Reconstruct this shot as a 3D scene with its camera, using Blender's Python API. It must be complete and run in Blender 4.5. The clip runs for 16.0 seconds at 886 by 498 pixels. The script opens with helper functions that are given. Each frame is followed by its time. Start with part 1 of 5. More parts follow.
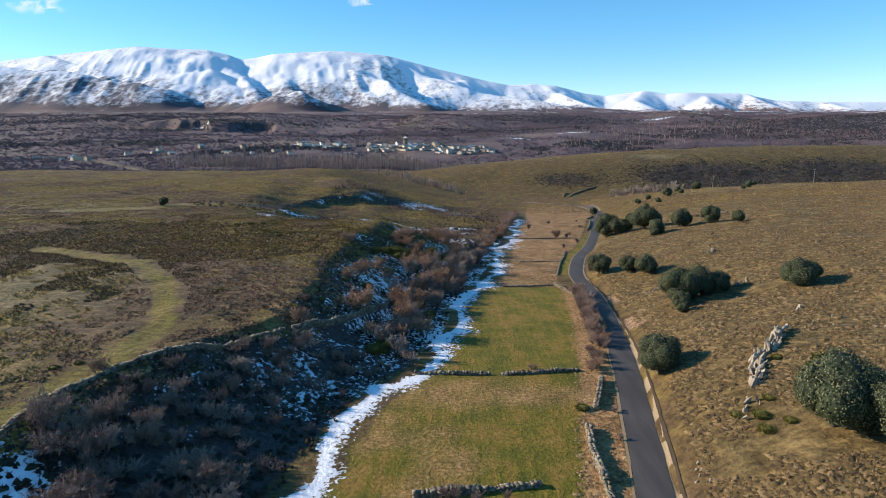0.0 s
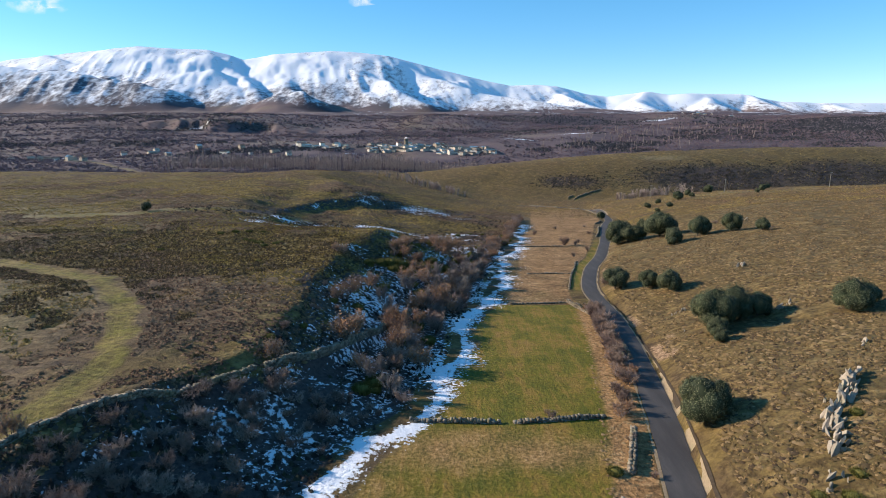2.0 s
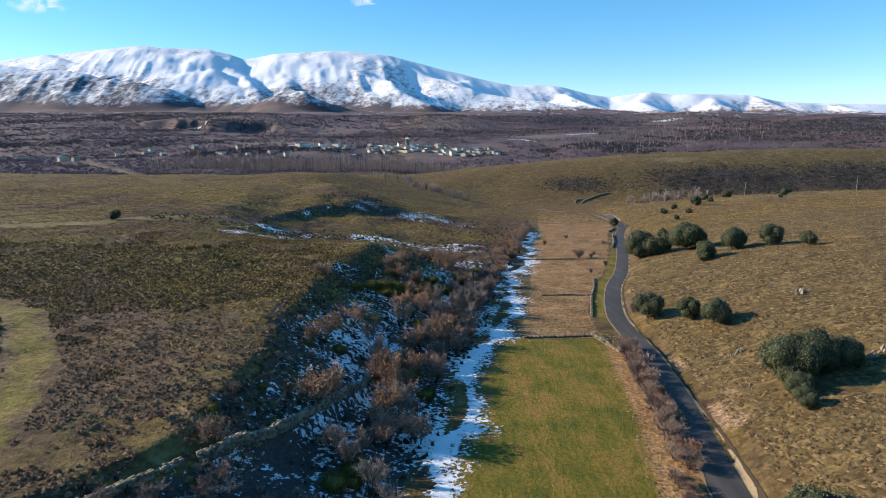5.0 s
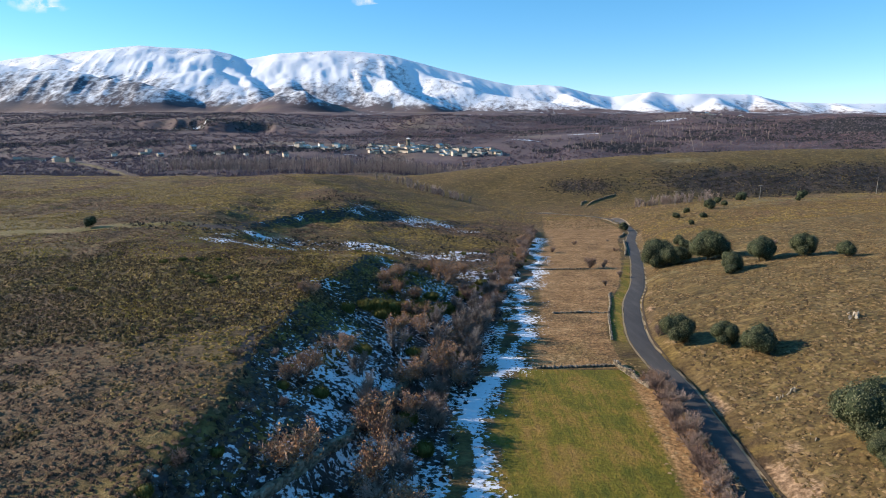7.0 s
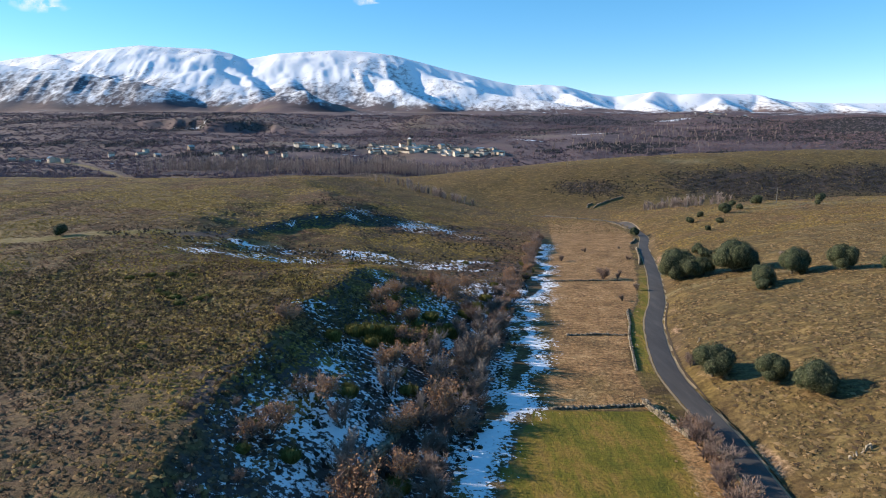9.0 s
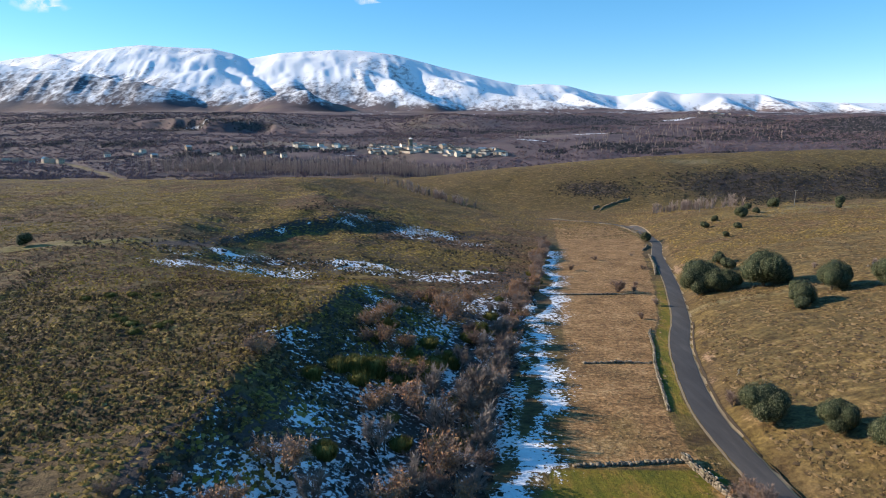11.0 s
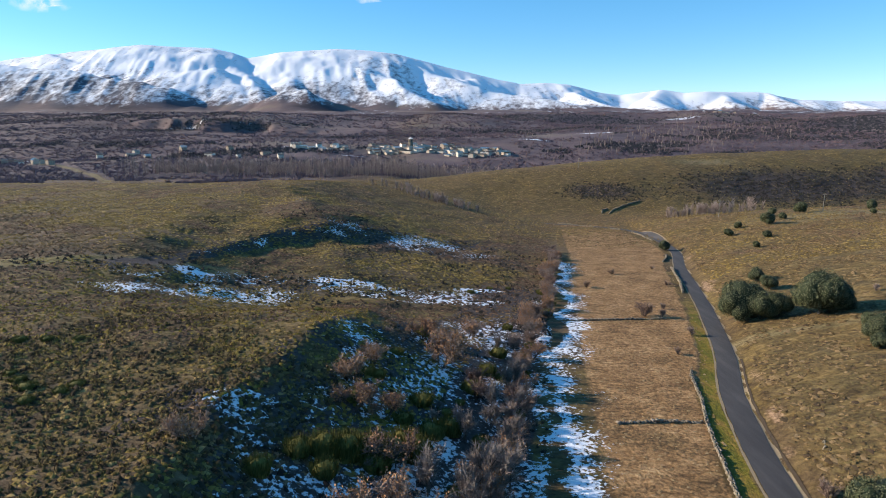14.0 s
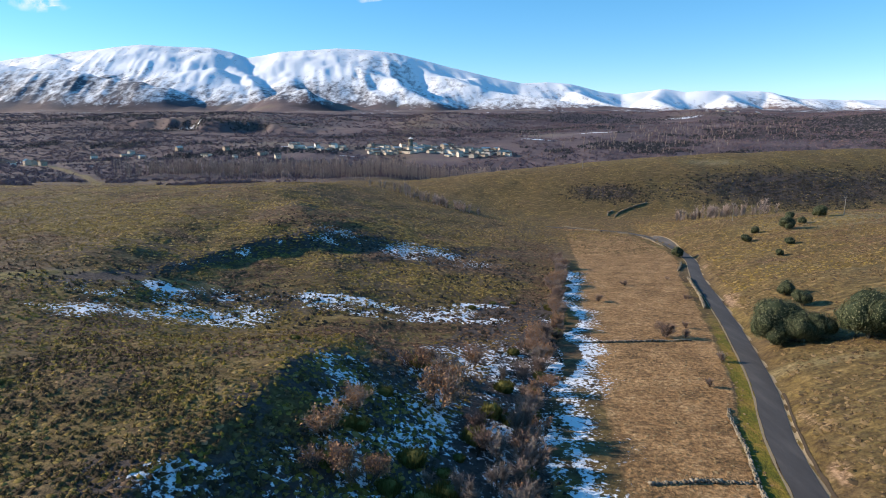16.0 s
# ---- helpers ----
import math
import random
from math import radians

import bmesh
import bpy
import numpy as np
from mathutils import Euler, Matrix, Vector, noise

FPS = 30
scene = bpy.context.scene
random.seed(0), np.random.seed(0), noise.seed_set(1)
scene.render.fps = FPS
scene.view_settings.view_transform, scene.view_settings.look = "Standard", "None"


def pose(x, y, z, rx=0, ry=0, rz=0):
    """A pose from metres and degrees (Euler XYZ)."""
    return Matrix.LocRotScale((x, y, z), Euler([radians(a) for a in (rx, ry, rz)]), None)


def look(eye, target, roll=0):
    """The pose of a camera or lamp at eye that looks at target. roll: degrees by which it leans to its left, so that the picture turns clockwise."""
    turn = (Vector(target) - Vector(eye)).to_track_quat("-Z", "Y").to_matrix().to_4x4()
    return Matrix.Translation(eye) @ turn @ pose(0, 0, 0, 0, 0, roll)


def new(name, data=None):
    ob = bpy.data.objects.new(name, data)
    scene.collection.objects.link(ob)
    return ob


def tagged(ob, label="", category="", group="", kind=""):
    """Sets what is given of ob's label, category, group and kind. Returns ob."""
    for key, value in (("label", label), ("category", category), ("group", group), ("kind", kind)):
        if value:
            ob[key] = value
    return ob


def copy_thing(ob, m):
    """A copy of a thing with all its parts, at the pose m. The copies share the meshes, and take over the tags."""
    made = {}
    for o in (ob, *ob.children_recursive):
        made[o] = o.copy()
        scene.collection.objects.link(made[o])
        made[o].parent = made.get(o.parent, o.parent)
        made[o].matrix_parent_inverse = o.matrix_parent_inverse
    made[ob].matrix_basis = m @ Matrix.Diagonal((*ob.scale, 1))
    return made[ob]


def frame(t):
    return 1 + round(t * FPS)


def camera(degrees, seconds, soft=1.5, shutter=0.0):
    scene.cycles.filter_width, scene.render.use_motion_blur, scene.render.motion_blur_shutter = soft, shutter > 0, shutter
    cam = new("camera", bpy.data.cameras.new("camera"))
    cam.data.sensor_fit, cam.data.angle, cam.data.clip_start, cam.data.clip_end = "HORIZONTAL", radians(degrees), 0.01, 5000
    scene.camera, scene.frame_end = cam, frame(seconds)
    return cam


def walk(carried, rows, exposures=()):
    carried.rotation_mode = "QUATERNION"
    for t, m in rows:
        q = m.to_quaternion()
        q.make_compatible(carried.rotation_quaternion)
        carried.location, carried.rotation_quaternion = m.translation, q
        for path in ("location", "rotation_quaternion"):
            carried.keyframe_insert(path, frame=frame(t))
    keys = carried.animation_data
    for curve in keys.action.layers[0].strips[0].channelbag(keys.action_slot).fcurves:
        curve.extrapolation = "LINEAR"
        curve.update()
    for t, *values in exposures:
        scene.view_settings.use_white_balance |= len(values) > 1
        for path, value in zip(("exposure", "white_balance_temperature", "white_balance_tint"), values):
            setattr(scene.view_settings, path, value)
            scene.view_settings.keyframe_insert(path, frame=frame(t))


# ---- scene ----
# ---------- camera: a drone flying level up the little valley, 40 m over the meadow ----------
cam = camera(74.0, 16.0, soft=0.5)
walk(cam, [
    (0.0, pose(-0.3, 0.0, 40.0, 78.42, 0.0, -0.42)),
    (4.0, pose(-0.1, 32.2, 40.0, 78.5, -0.17, -0.17)),
    (7.0, pose(0.0, 56.4, 40.0, 78.5, -0.18, 0.03)),
    (9.0, pose(0.3, 72.6, 40.0, 78.5, -0.18, 0.22)),
    (12.5, pose(0.8, 101.1, 40.0, 78.45, -0.1, 0.46)),
    (16.0, pose(1.7, 129.6, 40.0, 78.4, 0.05, 0.6)),
], exposures=[(0.0, 0.84, 6350, 13), (16.0, 0.84, 6350, 13)])

# ---------- sky and sun ----------
SUN_EL, SUN_AZ = 21.0, 282.0          # degrees; azimuth clockwise from +y
world = bpy.data.worlds.new("winter_sky")
scene.world = world
world.use_nodes = True
_n, _l = world.node_tree.nodes, world.node_tree.links
_n.clear()
_out, _bg, _sky = _n.new("ShaderNodeOutputWorld"), _n.new("ShaderNodeBackground"), _n.new("ShaderNodeTexSky")
_sky.sky_type, _sky.sun_disc = "NISHITA", False
_sky.sun_elevation, _sky.sun_rotation = radians(SUN_EL), radians(SUN_AZ)
_sky.altitude, _sky.air_density, _sky.dust_density, _sky.ozone_density = 1500, 1.0, 0.0, 1.4
_bg.inputs["Strength"].default_value = 0.107
_hue, _haze = _n.new("ShaderNodeHueSaturation"), _n.new("ShaderNodeMix")
_hue.inputs["Hue"].default_value, _hue.inputs["Saturation"].default_value = 0.497, 1.42
_haze.data_type, _haze.blend_type = "RGBA", "MULTIPLY"
_haze.inputs[0].default_value, _haze.inputs[7].default_value = 1.0, (0.92, 1.0, 1.04, 1)
_l.new(_sky.outputs[0], _hue.inputs["Color"])
_l.new(_hue.outputs[0], _haze.inputs[6])
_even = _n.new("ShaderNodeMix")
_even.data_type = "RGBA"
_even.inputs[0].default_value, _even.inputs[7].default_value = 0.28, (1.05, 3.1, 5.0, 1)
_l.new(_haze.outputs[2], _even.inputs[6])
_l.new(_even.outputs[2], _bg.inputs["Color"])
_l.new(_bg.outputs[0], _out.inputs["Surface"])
sun_data = bpy.data.lights.new("sun", "SUN")
sun_data.energy, sun_data.angle, sun_data.color = 5.0, radians(0.6), (1.0, 0.84, 0.63)
sun = new("sun", sun_data)
_a, _e = radians(SUN_AZ), radians(SUN_EL)
sun.matrix_world = look(Vector((math.sin(_a) * math.cos(_e), math.cos(_a) * math.cos(_e), math.sin(_e))) * 300, (0, 0, 0))
# ---------- lie of the land ----------
ROAD = np.array([(-22, -150), (9, 0), (16, 30), (24, 59), (27.6, 76), (31.5, 93), (35, 111), (38, 129), (40.2, 146), (41.0, 157), (41.0, 169), (43.4, 183),
                 (47.4, 197), (51, 210), (60, 231), (72.5, 270), (81, 300), (90, 334), (103, 370), (109.5, 402), (110, 440), (120, 520), (165, 640), (190, 730)], float)
BROOK = np.array([(-75, -150), (-40, 0), (-27, 40), (-17.5, 61), (-14, 75), (-11, 86), (-4.4, 95), (1.3, 119), (3.3, 138), (8.7, 156), (11.4, 168),
                  (17.4, 196), (22.6, 228), (28, 256), (36, 308), (43, 335), (50, 380), (62, 460), (90, 640)], float)


def smooth(a, b, x):
    t = np.clip((x - a) / (b - a), 0, 1)
    return t * t * (3 - 2 * t)


def bump(x, y, cx, cy, sx, sy, turn=0.0):
    c, s = math.cos(radians(turn)), math.sin(radians(turn))
    u, w = (x - cx) * c + (y - cy) * s, -(x - cx) * s + (y - cy) * c
    return np.exp(-0.5 * ((u / sx) ** 2 + (w / sy) ** 2))


def hashed(ix, iy, seed):
    k = (ix.astype(np.int64) * 374761393 + iy.astype(np.int64) * 668265263 + seed * 974634777) & 0xFFFFFFFF
    k = ((k ^ (k >> 13)) * 1274126177) & 0xFFFFFFFF
    return ((k ^ (k >> 16)) & 0xFFFFFF) / float(0xFFFFFF)


def vnoise(x, y, seed=0):
    """Smooth value noise, -1 to 1."""
    x, y = np.broadcast_arrays(np.asarray(x, float), np.asarray(y, float))
    ix, iy = np.floor(x), np.floor(y)
    fx, fy = x - ix, y - iy
    fx, fy = fx * fx * fx * (fx * (fx * 6 - 15) + 10), fy * fy * fy * (fy * (fy * 6 - 15) + 10)
    a, b = hashed(ix, iy, seed), hashed(ix + 1, iy, seed)
    c, d = hashed(ix, iy + 1, seed), hashed(ix + 1, iy + 1, seed)
    return ((a + (b - a) * fx) * (1 - fy) + (c + (d - c) * fx) * fy) * 2 - 1


def fbm(x, y, size, octaves=4, seed=0, gain=0.5):
    total, amp = 0.0, 1.0
    for k in range(octaves):
        total = total + amp * vnoise(x / size, y / size, seed + 17 * k)
        size, amp = size / 2.03, amp * gain
    return total


def ridged(x, y, size, octaves=4, seed=0):
    total, amp = 0.0, 1.0
    for k in range(octaves):
        total = total + amp * (1 - 2 * np.abs(vnoise(x / size, y / size, seed + 23 * k)))
        size, amp = size / 2.1, amp * 0.5
    return total


def valley_floor(y):
    return np.interp(y, [-500, 90, 200, 340, 520, 700, 780, 900, 1170, 1640, 2300, 3000], [2, 0, -5.5, -12.5, -24, -36, -33, -22, 8, 40, 80, 122])


def softmax2(a, b, k):
    m = np.maximum(a, b)
    return m + k * np.log(np.exp((a - m) / k) + np.exp((b - m) / k))


NOSE = np.array([(-95, 250), (-83, 257), (-74, 280), (-61, 311), (-45, 330), (-25, 345), (5, 356), (40, 372)], float)   # foot of the second hill's steep front


def left_top(x, y):
    """Top of the heath west of the brook: a front shelf, a side gully, a second hill."""
    shelf = 8.2 - 15.5 * smooth(200, 274, y) * smooth(-98, -34, x) - 15 * smooth(430, 640, y) - 8 * smooth(600, 760, y)
    hill = -12 + 21.5 * bump(x, y, -95, 430, 98, 118)
    above = y - np.interp(x, NOSE[:, 0], NOSE[:, 1])
    hill = hill + 3.2 * smooth(-8, 6, above) * smooth(140, 15, above) * smooth(-110, -65, x) * smooth(70, -40, x)
    return softmax2(shelf, hill, 1.6)


def bank_shape(u, y):
    return u ** np.interp(y, [130, 170, 250, 310], [1.4, 1.22, 1.22, 1.0])


BANK_WALL = np.array([(-25.2, 96), (-20.1, 104.3), (-15.8, 114.5), (-12.4, 123), (-9.6, 133.5), (-5, 149)], float)   # foot of the wall down the bank


def near_land(x, y):
    """The small valley, its two sides and the hills up to about 800 m."""
    v = valley_floor(y)
    brook, road = np.interp(y, BROOK[:, 1], BROOK[:, 0]), np.interp(y, ROAD[:, 1], ROAD[:, 0])
    d = brook - x
    width = np.interp(y, [0, 60, 98, 122, 147, 175, 228, 260, 330, 420, 600], [42, 30, 25, 28, 33, 41, 40, 46, 86, 140, 150])
    foot = np.interp(y, [0, 60, 130, 170, 240, 330], [2, 2, 3, 6, 5, 0])
    left = np.maximum(left_top(x, y) - v, 0) * bank_shape(np.clip((d - foot) / (width - foot), 0, 1), y)
    e = x - road
    rise = np.interp(e, [2.6, 5, 8, 16, 33, 50, 75, 150, 260, 600], [0, 1.5, 2.9, 5.4, 9, 12, 15, 18.5, 22, 26])
    rise = (rise + 2.6 * bump(x, y, 48, 70, 14, 26) - 1.5 * bump(x, y, 54, 140, 10, 14)) * (1 - 0.75 * smooth(430, 560, y))
    past = x - np.interp(y, BANK_WALL[:, 1], BANK_WALL[:, 0])
    left = left - 1.2 * smooth(0.2, 1.6, past) * smooth(10, 3, past) * smooth(92, 98, y) * smooth(152, 142, y) * (left > 1.2)
    near = v + left + np.where(e > 2.6, rise, 0)
    crest = np.interp(x, [-250, -150, -60, 10, 130, 210, 400, 900, 2000], [-38, -28, -13, -5, 6, 12, 18, 24, 30])
    away = y - (700 + 0.12 * x)
    ridge = -38 + (crest + 38) * np.exp(-(away / np.where(away < 0, 125, 95)) ** 2)
    return softmax2(near, ridge, 2.0)


RIDGE_X = np.array([-2600, 0, 40, 75, 110, 140, 230, 262, 320, 385, 420, 447, 500, 600, 660, 700, 760, 830, 880, 915, 960, 1000, 1050, 1090, 1130, 1160, 1200, 1240, 1330, 1400, 1480, 1568, 4200], float)
RIDGE_Y = np.array([150, 115, 107, 103, 100, 95, 88, 85, 88, 90, 98, 108, 98, 92, 95, 100, 115, 132, 145, 152, 150, 153, 165, 170, 165, 161, 167, 165, 165, 178, 180, 180, 190], float)


def far_place(px, py, away):
    """A place at a given distance from its bearing and rise, counted as picture steps of the first view."""
    u = (441 - py) / 1040.4
    k = 0.9796 + 0.2008 * u
    return (px - 792) / 1040.4 / k * away, away, 40 + away * (0.9796 * u - 0.2008) / k


SPURS = [  # bearing, rise, distance along each ridge line
    [(-160, 118, 3600), (40, 122, 3450), (180, 132, 3350), (300, 158, 3200), (345, 190, 3050)],
    [(120, 100, 4250), (180, 122, 3800), (240, 150, 3400)],
    [(250, 87, 4250), (300, 112, 3850), (318, 140, 3500)],
    [(375, 92, 4250), (395, 112, 3900), (450, 150, 3450), (475, 175, 3200)],
    [(345, 128, 3600), (372, 122, 3600), (410, 150, 3400), (440, 176, 3200)],
    [(505, 99, 4250), (520, 130, 3800), (530, 160, 3400)],
    [(470, 184, 3000), (545, 160, 3000), (615, 184, 3000)],
    [(590, 122, 3850), (650, 124, 3800), (700, 146, 3550), (770, 184, 3200)],
    [(600, 93, 4250), (620, 112, 4000)],
    [(700, 101, 4250), (790, 138, 3900), (880, 165, 3600), (1000, 186, 3350), (1120, 196, 3200)],
    [(835, 142, 4000), (780, 172, 3500), (750, 190, 3200)],
    [(985, 152, 4250), (1040, 178, 3800), (1080, 192, 3500)],
    [(1160, 162, 4250), (1140, 180, 3900), (1170, 192, 3600)],
    [(1245, 165, 4250), (1290, 185, 3800)],
    [(1340, 166, 4250), (1400, 190, 3800)],
    [(1480, 180, 4250), (1540, 196, 3800)],
    [(1180, 204, 2800), (1310, 196, 2800), (1400, 212, 2700)],
    [(1330, 224, 2300), (1480, 212, 2300), (1700, 206, 2300)],
]


def spur_height(x, y, line, slope, round_off):
    best = np.full(np.shape(x), -500.0)
    pts = [far_place(*q) for q in line]
    for (ax, ay, az), (bx, by, bz) in zip(pts[:-1], pts[1:]):
        dx, dy = bx - ax, by - ay
        t = np.clip(((x - ax) * dx + (y - ay) * dy) / (dx * dx + dy * dy), 0, 1)
        gap = np.hypot(x - ax - t * dx, y - ay - t * dy)
        best = np.maximum(best, az + (bz - az) * t - slope * (np.sqrt(gap * gap + round_off ** 2) - round_off))
    return best


def mountain(x, y):
    """The snowy range: a crest line over the plain at 4300 m, with rounded spurs in front of it."""
    px = 792 + 1085 * x / np.maximum(y, 500)
    u = (441 - np.interp(px, RIDGE_X, RIDGE_Y)) / 1040.4
    crest = 40 + 4300 * (0.9796 * u - 0.2008) / (0.9796 + 0.2008 * u)
    base = np.interp(y, [2300, 3000, 4300], [80, 122, 150]) + 9 * fbm(x, y, 260, 3, 66)
    warp = 45 * fbm(x, y, 420, 3, 61)
    gap = 4300 - y + 1.2 * warp
    h = crest - 0.47 * (np.sqrt(np.maximum(gap, 0) ** 2 + 150 ** 2) - 150)
    for line in SPURS:
        h = softmax2(h, spur_height(x + warp, y + 0.6 * warp, line, 0.5, 45), 5.0)
    h = np.minimum(h, np.maximum(crest, base + 20) + 0.02 * gap)
    steep = smooth(0, 120, h - base)
    h = h + steep * smooth(4290, 3900, y) * (10 * ridged(x + 0.25 * y, 0.28 * y, 170, 4, 63) - 5)
    return softmax2(base, h, 9.0) - 260 * smooth(4320, 5200, y)


def land(x, y):
    x, y = np.broadcast_arrays(np.asarray(x, float), np.asarray(y, float))
    h = near_land(x, y)
    plain = smooth(700, 1100, y)
    h = h + plain * (10 * fbm(x, y, 420, 4, 3) + 18 * smooth(1200, 1900, y) * fbm(x, y, 600, 3, 8))
    h = h + 26 * smooth(1520, 1570, y + 45 * fbm(x, y * 0.4, 90, 3, 88) + 0.12 * (x + 600)) * bump(x, y, -600, 1600, 170, 210)
    h = h + 26 * bump(x, y, 1250, 1750, 300, 120, 20) + 12 * bump(x, y, 350, 2050, 420, 70, 6) + 12 * bump(x, y, -950, 1900, 420, 80, -5)
    far = smooth(2050, 2500, y)
    h = h * (1 - far) + far * mountain(x, y)
    rough = smooth(6, 25, np.interp(y, BROOK[:, 1], BROOK[:, 0]) - x) + smooth(4, 20, x - np.interp(y, ROAD[:, 1], ROAD[:, 0]))
    return h + rough * (0.35 * fbm(x, y, 9, 3, 11) + 0.9 * fbm(x, y, 45, 3, 12)) * (1 - far)
# ---------- materials ----------
class Nodes:
    """A short hand for building a node material."""

    def __init__(self, name, rough=0.9):
        self.mat = bpy.data.materials.new(name)
        self.mat.use_nodes = True
        self.tree = self.mat.node_tree
        self.bsdf = self.tree.nodes["Principled BSDF"]
        self.bsdf.inputs["Roughness"].default_value = rough
        self.bsdf.inputs["Specular IOR Level"].default_value = 0.25
        self.place = self.add("ShaderNodeNewGeometry").outputs["Position"]

    def add(self, kind, **values):
        node = self.tree.nodes.new(kind)
        for key, value in values.items():
            node.inputs[key].default_value = value
        return node

    def link(self, a, b):
        self.tree.links.new(a, b)

    def noise(self, scale, detail=4.0, rough=0.55, squash=None):
        node = self.add("ShaderNodeTexNoise", Scale=scale, Detail=detail, Roughness=rough)
        source = self.place
        if squash:
            mapping = self.add("ShaderNodeMapping", Scale=squash)
            self.link(source, mapping.inputs["Vector"])
            source = mapping.outputs[0]
        self.link(source, node.inputs["Vector"])
        return node.outputs["Fac"]

    def attr(self, name):
        node = self.add("ShaderNodeAttribute")
        node.attribute_name = name
        return node.outputs["Fac"]

    def ramp(self, fac, stops):
        node = self.add("ShaderNodeValToRGB")
        els = node.color_ramp.elements
        while len(els) < len(stops):
            els.new(0.5)
        for el, (at, colour) in zip(els, stops):
            el.position, el.color = at, (*colour, 1)
        self.link(fac, node.inputs["Fac"])
        return node.outputs["Color"]

    def span(self, value, low, high, to_low=0.0, to_high=1.0):
        node = self.add("ShaderNodeMapRange")
        node.clamp = True
        for key, v in (("From Min", low), ("From Max", high), ("To Min", to_low), ("To Max", to_high)):
            node.inputs[key].default_value = v
        self.link(value, node.inputs["Value"])
        return node.outputs["Result"]

    def calc(self, op, a, b):
        node = self.add("ShaderNodeMath")
        node.operation = op
        for socket, v in zip(node.inputs, (a, b)):
            if isinstance(v, (int, float)):
                socket.default_value = v
            else:
                self.link(v, socket)
        return node.outputs[0]

    def mix(self, fac, a, b, blend="MIX"):
        node = self.add("ShaderNodeMix")
        node.data_type, node.blend_type = "RGBA", blend
        for socket, v in ((node.inputs[0], fac), (node.inputs[6], a), (node.inputs[7], b)):
            if isinstance(v, tuple):
                socket.default_value = (*v, 1)
            elif isinstance(v, (int, float)):
                socket.default_value = v
            else:
                self.link(v, socket)
        return node.outputs[2]

    def bump(self, height, distance, strength=1.0):
        node = self.add("ShaderNodeBump", Strength=strength, Distance=distance)
        self.link(height, node.inputs["Height"])
        self.link(node.outputs[0], self.bsdf.inputs["Normal"])

    def done(self, colour):
        self.link(colour, self.bsdf.inputs["Base Color"])
        return self.mat


def random_mat(name, stops, per_object=True, grain=3.0, depth=0.35, rough=0.85, bump=0.0):
    """Colours picked at random by object or by loose piece, with a fine grain on top."""
    n = Nodes(name, rough)
    pick = n.add("ShaderNodeObjectInfo").outputs["Random"] if per_object else n.add("ShaderNodeNewGeometry").outputs["Random Per Island"]
    base = n.ramp(pick, stops)
    g = n.noise(grain, 5.0)
    colour = n.mix(n.span(g, 0.3, 0.7, depth, 0.0), base, n.mix(1.0, base, (0.35, 0.33, 0.3), "MULTIPLY"))
    if bump:
        n.bump(g, bump)
    return n.done(colour)


